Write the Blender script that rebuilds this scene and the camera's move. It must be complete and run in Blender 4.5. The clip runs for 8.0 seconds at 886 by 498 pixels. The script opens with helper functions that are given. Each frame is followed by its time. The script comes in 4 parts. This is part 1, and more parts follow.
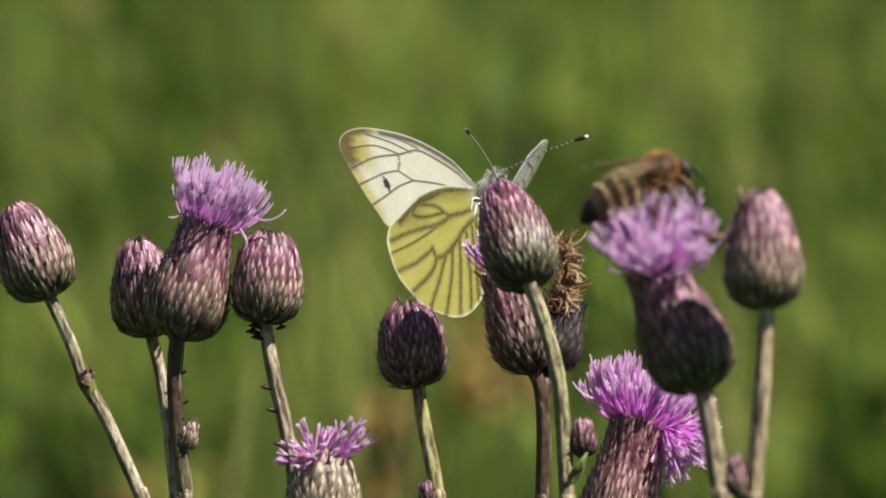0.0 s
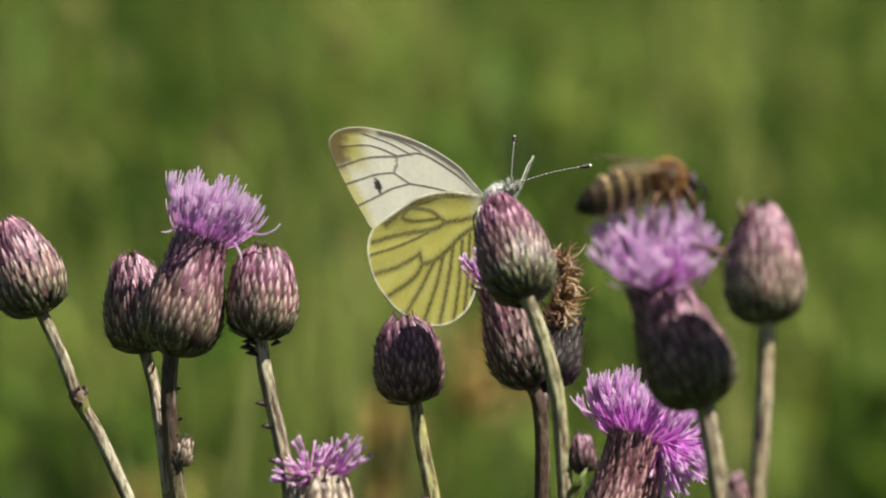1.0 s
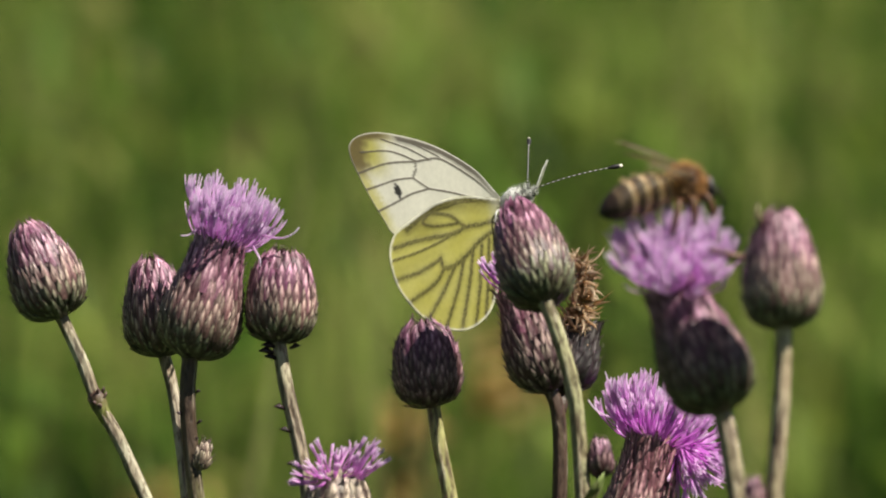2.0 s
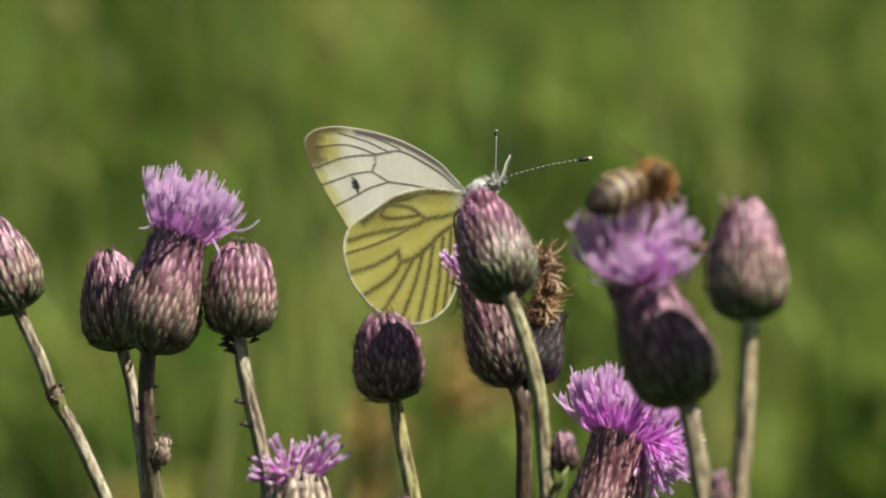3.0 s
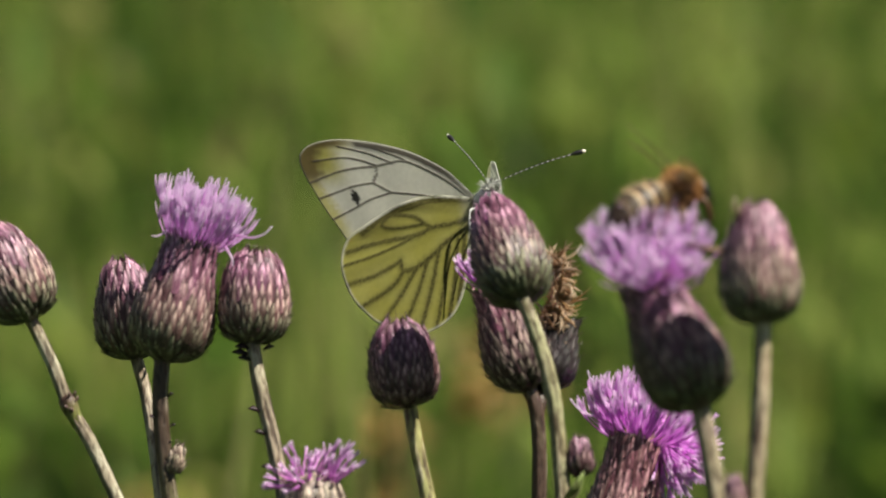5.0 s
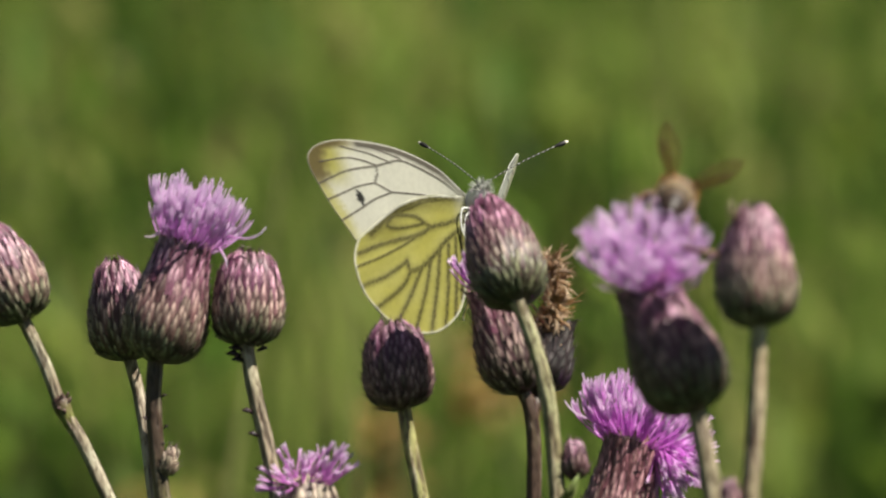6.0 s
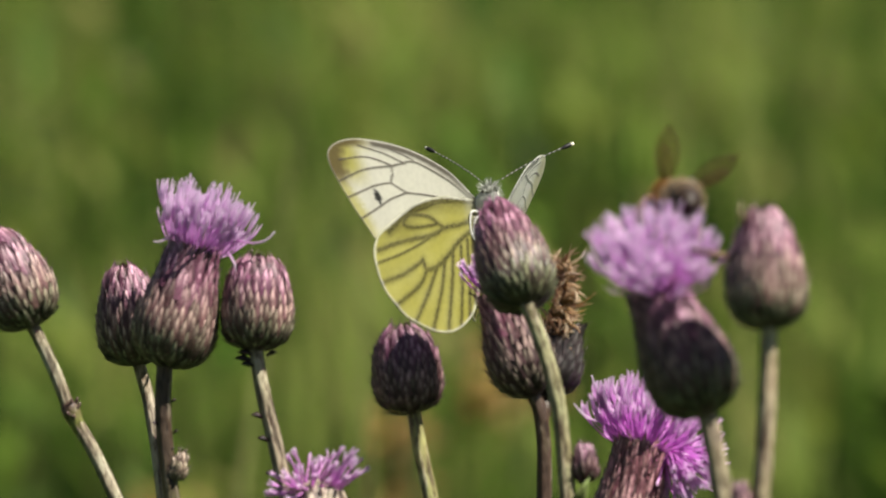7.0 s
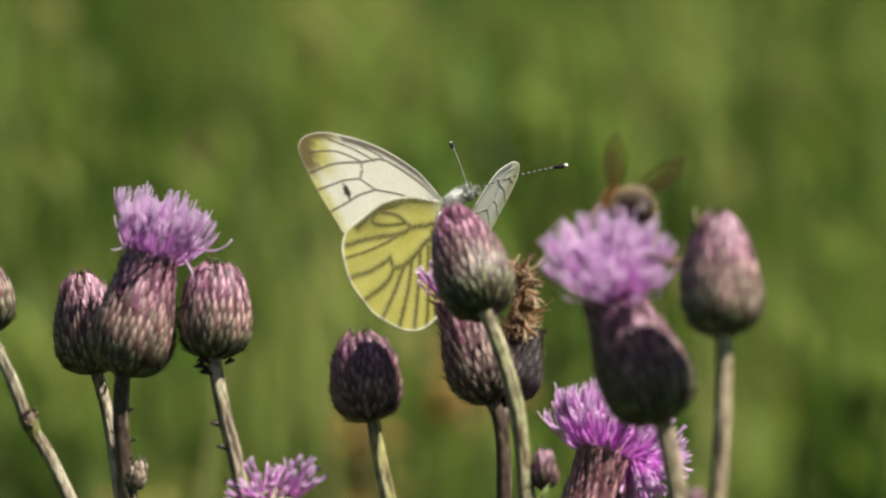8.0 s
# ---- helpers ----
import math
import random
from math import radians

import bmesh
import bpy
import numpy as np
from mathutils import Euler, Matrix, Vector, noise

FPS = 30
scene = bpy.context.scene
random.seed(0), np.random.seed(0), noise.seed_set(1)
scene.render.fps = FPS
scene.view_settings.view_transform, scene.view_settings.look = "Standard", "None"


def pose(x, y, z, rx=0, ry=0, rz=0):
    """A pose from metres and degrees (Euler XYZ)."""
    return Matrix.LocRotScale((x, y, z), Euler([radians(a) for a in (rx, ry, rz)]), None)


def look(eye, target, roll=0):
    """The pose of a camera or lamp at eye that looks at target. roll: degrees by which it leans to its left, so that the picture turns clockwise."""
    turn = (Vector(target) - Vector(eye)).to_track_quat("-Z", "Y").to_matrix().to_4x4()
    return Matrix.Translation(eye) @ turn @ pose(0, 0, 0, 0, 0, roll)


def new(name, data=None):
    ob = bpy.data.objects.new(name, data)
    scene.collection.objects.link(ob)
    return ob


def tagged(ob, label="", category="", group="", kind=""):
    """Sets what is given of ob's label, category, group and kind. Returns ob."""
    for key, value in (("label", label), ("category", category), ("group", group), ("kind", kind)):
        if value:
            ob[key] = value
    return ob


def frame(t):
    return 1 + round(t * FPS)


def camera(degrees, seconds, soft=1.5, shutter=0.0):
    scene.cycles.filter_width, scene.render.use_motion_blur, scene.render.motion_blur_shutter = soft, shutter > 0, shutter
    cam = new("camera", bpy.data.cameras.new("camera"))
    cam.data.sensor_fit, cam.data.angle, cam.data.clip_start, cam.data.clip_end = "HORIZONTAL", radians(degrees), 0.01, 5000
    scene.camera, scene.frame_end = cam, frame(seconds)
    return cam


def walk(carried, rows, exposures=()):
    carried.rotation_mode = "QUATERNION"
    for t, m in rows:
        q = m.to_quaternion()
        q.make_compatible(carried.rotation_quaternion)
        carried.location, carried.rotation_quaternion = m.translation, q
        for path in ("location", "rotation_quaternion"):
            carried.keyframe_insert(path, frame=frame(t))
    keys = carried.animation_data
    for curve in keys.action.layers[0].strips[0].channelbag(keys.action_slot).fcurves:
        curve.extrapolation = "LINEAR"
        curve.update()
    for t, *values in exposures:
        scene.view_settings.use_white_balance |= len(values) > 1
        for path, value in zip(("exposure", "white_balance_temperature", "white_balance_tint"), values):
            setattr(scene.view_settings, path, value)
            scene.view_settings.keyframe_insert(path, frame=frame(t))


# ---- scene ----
# A butterfly and a bee on creeping thistles at the edge of a meadow, seen through a long lens.
cam = camera(8, 8.0, soft=1.9)
cam.data.dof.use_dof = True
cam.data.dof.focus_distance = 0.887
cam.data.dof.aperture_fstop = 28.0
cam.data.dof.aperture_blades = 0
walk(cam, [
    (0, pose(0.00000, -0.87200, 1.02000, 82.1645, 0, 0.0000) @ pose(0, 0, 0, 0, 0, -0.000)),
    (0.5, pose(0.00035, -0.86100, 1.01952, 82.1538, 0, 0.0599) @ pose(0, 0, 0, 0, 0, -0.133)),
    (1, pose(0.00058, -0.86128, 1.02080, 82.1411, 0, 0.0080) @ pose(0, 0, 0, 0, 0, -0.235)),
    (1.5, pose(0.00065, -0.86249, 1.02156, 82.1393, 0, 0.1365) @ pose(0, 0, 0, 0, 0, -0.193)),
    (1.7, pose(0.00080, -0.86311, 1.02152, 82.1442, 0, 0.2085) @ pose(0, 0, 0, 0, 0, -0.160)),
    (2.8, pose(0.00162, -0.85560, 1.02017, 82.1627, 0, 0.1147) @ pose(0, 0, 0, 0, 0, -0.119)),
    (3, pose(0.00182, -0.85240, 1.01838, 82.1846, 0, -0.0886) @ pose(0, 0, 0, 0, 0, -0.265)),
    (3.5, pose(0.00207, -0.85245, 1.01976, 82.1703, 0, -0.1301) @ pose(0, 0, 0, 0, 0, -0.630)),
    (4, pose(0.00220, -0.85105, 1.01897, 82.1879, 0, 0.1056) @ pose(0, 0, 0, 0, 0, -0.635)),
    (4.5, pose(0.00231, -0.85138, 1.01935, 82.1841, 0, 0.1674) @ pose(0, 0, 0, 0, 0, -0.690)),
    (5, pose(0.00233, -0.85012, 1.01874, 82.1895, 0, 0.0703) @ pose(0, 0, 0, 0, 0, -0.764)),
    (5.2, pose(0.00249, -0.84939, 1.01930, 82.1799, 0, 0.0518) @ pose(0, 0, 0, 0, 0, -0.770)),
    (6.3, pose(0.00294, -0.84581, 1.01832, 82.1864, 0, 0.0686) @ pose(0, 0, 0, 0, 0, -0.601)),
    (6.5, pose(0.00289, -0.84556, 1.01887, 82.1771, 0, 0.0097) @ pose(0, 0, 0, 0, 0, -0.866)),
    (7, pose(0.00307, -0.84531, 1.01895, 82.1776, 0, 0.1552) @ pose(0, 0, 0, 0, 0, -0.903)),
    (7.5, pose(0.00366, -0.84489, 1.01831, 82.1847, 0, 0.0612) @ pose(0, 0, 0, 0, 0, -1.003)),
    (8, pose(0.00431, -0.84251, 1.01970, 82.1551, 0, -0.1435) @ pose(0, 0, 0, 0, 0, -1.169)),
])

# ---- light ----
SUN = Vector((0.52, -0.2, 0.83)).normalized()
world = bpy.data.worlds.new("sky")
scene.world = world
world.use_nodes = True
wn = world.node_tree
wn.nodes.clear()
sky = wn.nodes.new("ShaderNodeTexSky")
sky.sky_type = "NISHITA"
sky.sun_disc = False
sky.sun_elevation = math.asin(SUN.z)
sky.sun_rotation = math.atan2(SUN.x, SUN.y)
back = wn.nodes.new("ShaderNodeBackground")
back.inputs["Strength"].default_value = 0.027
wout = wn.nodes.new("ShaderNodeOutputWorld")
wn.links.new(sky.outputs[0], back.inputs[0])
wn.links.new(back.outputs[0], wout.inputs[0])
sun = new("sun", bpy.data.lights.new("sun", "SUN"))
sun.data.energy, sun.data.angle, sun.data.color = 5.0, radians(0.53), (1.0, 0.95, 0.86)
sun.matrix_world = look(SUN * 5, (0, 0, 0))
scene.view_settings.exposure = 0.9

# ---- the plan: millimetres right and up of the first view's axis, w behind the plane of sharp focus ----
EYE, AIM = Vector((0, -0.872, 1.02)), Vector((0, 0, 0.90))
AHEAD = (AIM - EYE).normalized()
RIGHT, UP = Vector((1, 0, 0)), Vector((1, 0, 0)).cross((AIM - EYE).normalized())
REACH = (AIM - EYE).length


def spot(u, v, w=0.0):
    d = REACH + w / 1000
    return EYE + AHEAD * d + (RIGHT * u + UP * v) * (d / REACH / 1000)


# ---- materials ----
def material(name, build):
    m = bpy.data.materials.new(name)
    m.use_nodes = True
    t = m.node_tree
    t.nodes.clear()
    out = t.nodes.new("ShaderNodeOutputMaterial")
    t.links.new(build(t), out.inputs["Surface"])
    return m


def node(t, kind, **sets):
    n = t.nodes.new("ShaderNode" + kind)
    for k, v in sets.items():
        n.inputs[k.replace("_", " ")].default_value = v
    return n


def noise_tex(t, scale, detail=3.0, stretch=None):
    n = node(t, "TexNoise", Scale=scale, Detail=detail)
    co = node(t, "TexCoord")
    if stretch:
        mp = node(t, "Mapping")
        mp.inputs["Scale"].default_value = stretch
        t.links.new(co.outputs["Object"], mp.inputs["Vector"])
        t.links.new(mp.outputs[0], n.inputs["Vector"])
    else:
        t.links.new(co.outputs["Object"], n.inputs["Vector"])
    return n


def ramp(t, source, stops):
    r = t.nodes.new("ShaderNodeValToRGB")
    while len(r.color_ramp.elements) < len(stops):
        r.color_ramp.elements.new(0.5)
    for e, (p, c) in zip(r.color_ramp.elements, stops):
        e.position, e.color = p, (*c, 1)
    t.links.new(source, r.inputs[0])
    return r.outputs[0]


def mixed(t, a, b, fac, mode="MIX"):
    m = t.nodes.new("ShaderNodeMix")
    m.data_type, m.blend_type = "RGBA", mode
    for sock, v in ((m.inputs[0], fac), (m.inputs[6], a), (m.inputs[7], b)):
        if hasattr(v, "links"):
            t.links.new(v, sock)
        else:
            sock.default_value = (*v, 1) if isinstance(v, tuple) else v
    return m.outputs[2]


def bumped(t, height, strength, distance):
    b = node(t, "Bump", Strength=strength, Distance=distance)
    t.links.new(height, b.inputs["Height"])
    return b.outputs[0]


def surface(t, colour, rough=0.6, normal=None, through_light=0.0, sheen=0.0, tint=None, spec=0.4):
    p = node(t, "BsdfPrincipled", Roughness=rough)
    p.inputs["Specular IOR Level"].default_value = spec
    p.inputs["Sheen Weight"].default_value = sheen
    if hasattr(colour, "links"):
        t.links.new(colour, p.inputs["Base Color"])
    else:
        p.inputs["Base Color"].default_value = (*colour, 1)
    if normal:
        t.links.new(normal, p.inputs["Normal"])
    if not through_light:
        return p.outputs[0]
    tr = node(t, "BsdfTranslucent")
    if tint is None:
        tint = colour
    if hasattr(tint, "links"):
        t.links.new(tint, tr.inputs["Color"])
    else:
        tr.inputs["Color"].default_value = (*tint, 1)
    mx = node(t, "MixShader", Fac=through_light)
    t.links.new(p.outputs[0], mx.inputs[1])
    t.links.new(tr.outputs[0], mx.inputs[2])
    return mx.outputs[0]


def pigment(t, name="pigment"):
    a = t.nodes.new("ShaderNodeAttribute")
    a.attribute_name = name
    return a.outputs["Color"]


def varied(t, colour, low=0.75, high=1.25):
    """Brightness that differs from piece to piece."""
    info = t.nodes.new("ShaderNodeObjectInfo")
    r = node(t, "MapRange")
    r.inputs["To Min"].default_value, r.inputs["To Max"].default_value = low, high
    t.links.new(info.outputs["Random"], r.inputs["Value"])
    h = node(t, "HueSaturation")
    hue = node(t, "MapRange")
    hue.inputs["To Min"].default_value, hue.inputs["To Max"].default_value = 0.52, 0.485
    t.links.new(info.outputs["Random"], hue.inputs["Value"])
    t.links.new(hue.outputs[0], h.inputs["Hue"])
    t.links.new(colour, h.inputs["Color"])
    t.links.new(r.outputs[0], h.inputs["Value"])
    return h.outputs[0]


def bract_build(t):
    c = varied(t, pigment(t), 0.6, 1.4)
    fine = noise_tex(t, 4200, 4, (1, 1, 0.13))
    wool = noise_tex(t, 1100, 5)
    c = mixed(t, c, ramp(t, fine.outputs[0], [(0.36, (0.42, 0.36, 0.37)), (0.58, (1.2, 1.17, 1.17))]), 0.75, "MULTIPLY")
    c = mixed(t, c, ramp(t, wool.outputs[0], [(0.35, (0.6, 0.55, 0.55)), (0.6, (1.2, 1.2, 1.18))]), 0.7, "MULTIPLY")
    return surface(t, c, 0.44, bumped(t, fine.outputs[0], 1.0, 0.00012), spec=0.45)


def core_build(t):
    n = noise_tex(t, 900)
    return surface(t, ramp(t, n.outputs[0], [(0.3, (0.05, 0.025, 0.028)), (0.7, (0.11, 0.07, 0.06))]), 0.7)


def stem_build(t):
    ribs = noise_tex(t, 1800, 4, (1, 1, 0.3))
    blot = noise_tex(t, 130, 3)
    c = varied(t, pigment(t), 0.9, 1.1)
    c = mixed(t, c, ramp(t, ribs.outputs[0], [(0.36, (0.3, 0.23, 0.18)), (0.5, (1, 1, 1)), (0.7, (1.15, 1.15, 1.12))]), 0.8, "MULTIPLY")
    c = mixed(t, c, ramp(t, blot.outputs[0], [(0.4, (0.75, 0.62, 0.55)), (0.6, (1.05, 1.05, 1.0))]), 0.7, "MULTIPLY")
    return surface(t, c, 0.5, bumped(t, ribs.outputs[0], 0.9, 0.0003), spec=0.45)


def floret_build(t):
    c = pigment(t)
    n = noise_tex(t, 420, 2)
    c = mixed(t, c, ramp(t, n.outputs[0], [(0.3, (0.82, 0.76, 0.84)), (0.7, (1.15, 1.15, 1.12))]), 0.6, "MULTIPLY")
    return surface(t, c, 0.4, None, 0.66, 0.0, c, 0.4)


def wing_build(t):
    c = pigment(t)
    n = noise_tex(t, 1600, 3)
    m = noise_tex(t, 190, 3)
    c = mixed(t, c, ramp(t, n.outputs[0], [(0.3, (0.9, 0.9, 0.88)), (0.7, (1.04, 1.04, 1.02))]), 0.6, "MULTIPLY")
    c = mixed(t, c, ramp(t, m.outputs[0], [(0.3, (0.93, 0.93, 0.9)), (0.7, (1.03, 1.03, 1.01))]), 0.6, "MULTIPLY")
    return surface(t, c, 0.62, bumped(t, n.outputs[0], 0.25, 0.00005), 0.55, 0.0, c, 0.25)


def fur_build(t):
    n = noise_tex(t, 700)
    c = mixed(t, pigment(t), ramp(t, n.outputs[0], [(0.3, (0.7, 0.7, 0.7)), (0.7, (1.2, 1.2, 1.2))]), 0.7, "MULTIPLY")
    return surface(t, c, 0.65, None, 0.15, 0.3, c, 0.3)


def shell_build(t):
    n = noise_tex(t, 900)
    c = mixed(t, pigment(t), ramp(t, n.outputs[0], [(0.3, (0.7, 0.7, 0.7)), (0.7, (1.2, 1.2, 1.2))]), 0.6, "MULTIPLY")
    return surface(t, c, 0.52, bumped(t, n.outputs[0], 0.2, 0.0001), spec=0.35)


def membrane_build(t):
    n = noise_tex(t, 500)
    glass = node(t, "BsdfTransparent")
    glass.inputs["Color"].default_value = (0.95, 0.92, 0.83, 1)
    film = surface(t, ramp(t, n.outputs[0], [(0.3, (0.26, 0.21, 0.12)), (0.7, (0.46, 0.4, 0.27))]), 0.28, None, 0.25, 0, (0.34, 0.28, 0.12), 1.0)
    mx = node(t, "MixShader", Fac=0.16)
    t.links.new(glass.outputs[0], mx.inputs[1])
    t.links.new(film, mx.inputs[2])
    return mx.outputs[0]


def grass_build(t):
    n = noise_tex(t, 9, 3)
    c = mixed(t, pigment(t), ramp(t, n.outputs[0], [(0.3, (0.6, 0.62, 0.55)), (0.7, (1.25, 1.2, 1.15))]), 0.8, "MULTIPLY")
    return surface(t, c, 0.6, None, 0.42, 0, c, 0.16)


def soil_build(t):
    n = noise_tex(t, 3, 6)
    return surface(t, ramp(t, n.outputs[0], [(0.3, (0.025, 0.045, 0.012)), (0.55, (0.05, 0.085, 0.022)), (0.75, (0.09, 0.09, 0.035))]), 0.9, bumped(t, n.outputs[0], 0.6, 0.03))


BRACT = material("bract", bract_build)
CORE = material("involucre", core_build)
STEM = material("stem", stem_build)
FLORET = material("floret", floret_build)
WING = material("wing_scales", wing_build)
FUR = material("fur", fur_build)
SHELL = material("chitin", shell_build)
MEMBRANE = material("bee_wing", membrane_build)
GRASS = material("grass", grass_build)
SOIL = material("soil", soil_build)


# ---- helpers of the scene ----
def empty(name, at):
    ob = new(name)
    ob.empty_display_size = 0.01
    ob.matrix_basis = Matrix.Translation(at)
    return ob


def mesh_of(name, verts, faces, colours, mat, smooth=True):
    me = bpy.data.meshes.new(name)
    me.from_pydata([tuple(v) for v in verts], [], faces)
    if colours is not None:
        layer = me.color_attributes.new("pigment", "FLOAT_COLOR", "POINT")
        layer.data.foreach_set("color", np.array([(*c, 1.0) for c in colours], np.float32).ravel())
    me.materials.append(mat)
    if smooth:
        me.polygons.foreach_set("use_smooth", [True] * len(me.polygons))
    me.update()
    return me


def part(name, me, parent, label="", m=None, kind=""):
    ob = new(name, me)
    ob.parent = parent
    if m is not None:
        ob.matrix_basis = m
    return tagged(ob, label, kind=kind)


class Heap:
    """Collects vertices, faces and pigments for one mesh."""

    def __init__(self):
        self.v, self.f, self.c = [], [], []

    def tube(self, points, radii, colours, sides=6, cap=True, flat=1.0):
        n0 = len(self.v)
        pts = [Vector(p) for p in points]
        side = None
        for i, p in enumerate(pts):
            d = (pts[min(i + 1, len(pts) - 1)] - pts[max(i - 1, 0)])
            d = d.normalized() if d.length > 1e-12 else Vector((0, 0, 1))
            if side is None:
                side = d.orthogonal().normalized()
            side = (side - d * side.dot(d))
            side = side.normalized() if side.length > 1e-9 else d.orthogonal().normalized()
            other = d.cross(side)
            for k in range(sides):
                a = 2 * math.pi * k / sides
                self.v.append(p + side * (math.cos(a) * radii[i]) + other * (math.sin(a) * radii[i] * flat))
                self.c.append(colours[i])
        for i in range(len(pts) - 1):
            for k in range(sides):
                a, b = n0 + i * sides + k, n0 + i * sides + (k + 1) % sides
                self.f.append((a, b, b + sides, a + sides))
        if cap:
            self.f.append(tuple(n0 + k for k in reversed(range(sides))))
            self.f.append(tuple(n0 + (len(pts) - 1) * sides + k for k in range(sides)))

    def lathe(self, rows, sides, colour_at, m=None):
        """rows of (z, radius), a closed body of revolution."""
        n0 = len(self.v)
        for z, r in rows:
            for k in range(sides):
                a = 2 * math.pi * k / sides
                p = Vector((r * math.cos(a), r * math.sin(a), z))
                self.c.append(colour_at(p, z))
                self.v.append(m @ p if m else p)
        for i in range(len(rows) - 1):
            for k in range(sides):
                a, b = n0 + i * sides + k, n0 + i * sides + (k + 1) % sides
                self.f.append((a, b, b + sides, a + sides))
        self.f.append(tuple(n0 + k for k in reversed(range(sides))))
        self.f.append(tuple(n0 + (len(rows) - 1) * sides + k for k in range(sides)))

    def mesh(self, name, mat):
        return mesh_of(name, self.v, self.f, self.c, mat)


def blend(a, b, f):
    f = min(1.0, max(0.0, f))
    return tuple(x + (y - x) * f for x, y in zip(a, b))


def curve_points(points, n):
    """A smooth line through the points."""
    pts = [Vector(p) for p in points]
    if len(pts) < 3:
        return [pts[0].lerp(pts[-1], i / n) for i in range(n + 1)]
    ext = [pts[0] * 2 - pts[1]] + pts + [pts[-1] * 2 - pts[-2]]
    out = []
    spans = len(pts) - 1
    for i in range(n + 1):
        s = min(i / n * spans, spans - 1e-6)
        k, f = int(s), s - int(s)
        a, b, c, d = ext[k:k + 4]
        out.append(0.5 * ((2 * b) + (c - a) * f + (2 * a - 5 * b + 4 * c - d) * f * f + (3 * b - a - 3 * c + d) * f ** 3))
    return out


MM = 0.001
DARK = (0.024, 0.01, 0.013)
PALE_STEM, GREEN_STEM, BROWN_STEM = (0.5, 0.44, 0.34), (0.2, 0.22, 0.08), (0.075, 0.05, 0.034)


# ---- the ground and the meadow behind ----
def make_ground():
    bm = bmesh.new()
    bmesh.ops.create_grid(bm, x_segments=60, y_segments=60, size=300)
    me = bpy.data.meshes.new("ground")
    for v in bm.verts:
        far = max(0.0, v.co.length - 15)
        v.co.z = noise.noise(v.co * 0.02) * min(2.0, far * 0.03)
    bm.to_mesh(me)
    bm.free()
    me.materials.append(SOIL)
    tagged(new("ground", me), "green meadow soil with short turf", "ground", kind="structure")


def smooth(lo, hi, x):
    f = max(0.0, min(1.0, (x - lo) / (hi - lo)))
    return f * f * (3 - 2 * f)


def grass_sheet(name, label, count, ys, halfwidth, height, colours, seed, width=0.004, keep=None, lean=0.25):
    """Blades of grass as one object: each a bent, tapered strip with a fold."""
    rng = np.random.default_rng(seed)
    v, f, c = [], [], []
    made = 0
    while made < count:
        y = rng.uniform(*ys)
        x = rng.uniform(-1, 1) * (halfwidth + 0.12 * y)
        if keep and rng.random() > keep(x, y):
            continue
        made += 1
        w = width * rng.uniform(0.6, 1.5)
        a = rng.uniform(0, 2 * math.pi)
        bx, by = rng.normal(0, lean) * height, rng.normal(0, lean) * height
        tx, ty = x + bx, y + by
        h = height * (0.985 + 0.03 * noise.noise((tx * 12, ty * 2.2, seed + 8.0)) + rng.uniform(-0.014, 0.014))
        tone = noise.noise((tx * 22, ty * 3.4, seed * 3.1)) * 0.85 + noise.noise((tx * 6, ty * 1.1, seed)) * 0.5 + noise.noise((tx * 55, ty * 9, seed + 5.3)) * 1.5 + noise.noise((tx * 110, ty * 18, seed + 2.1)) * 0.5 + 0.4
        for px, wide, gain in PATCHES:
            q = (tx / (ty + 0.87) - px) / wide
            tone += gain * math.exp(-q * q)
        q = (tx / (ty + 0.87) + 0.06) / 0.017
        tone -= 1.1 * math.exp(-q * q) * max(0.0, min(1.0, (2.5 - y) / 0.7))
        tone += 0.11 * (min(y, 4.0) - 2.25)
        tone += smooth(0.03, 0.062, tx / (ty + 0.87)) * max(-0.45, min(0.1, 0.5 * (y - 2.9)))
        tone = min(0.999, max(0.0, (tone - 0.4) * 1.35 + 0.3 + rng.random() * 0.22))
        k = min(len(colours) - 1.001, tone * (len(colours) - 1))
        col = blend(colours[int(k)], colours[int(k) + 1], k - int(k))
        dry = smooth(0.18, 0.55, noise.noise((tx * 26, ty * 4.2, seed + 31.0)))
        col = blend(col, (0.3, 0.23, 0.11), dry * 0.4)
        n0 = len(v)
        for i in range(5):
            s = i / 4
            half = w * (1 - s * s) * 0.5 + 0.0002
            px, py, pz = x + bx * s * s, y + by * s * s, h * s * (1 - 0.12 * s)
            v.append((px - math.cos(a) * half, py - math.sin(a) * half, pz))
            v.append((px + math.cos(a) * half, py + math.sin(a) * half, pz))
            c += [col, col]
        for i in range(4):
            f.append((n0 + 2 * i, n0 + 2 * i + 1, n0 + 2 * i + 3, n0 + 2 * i + 2))
    ob = new(name, mesh_of(name, v, f, c, GRASS))
    return tagged(ob, label, "grass", kind="stuff")


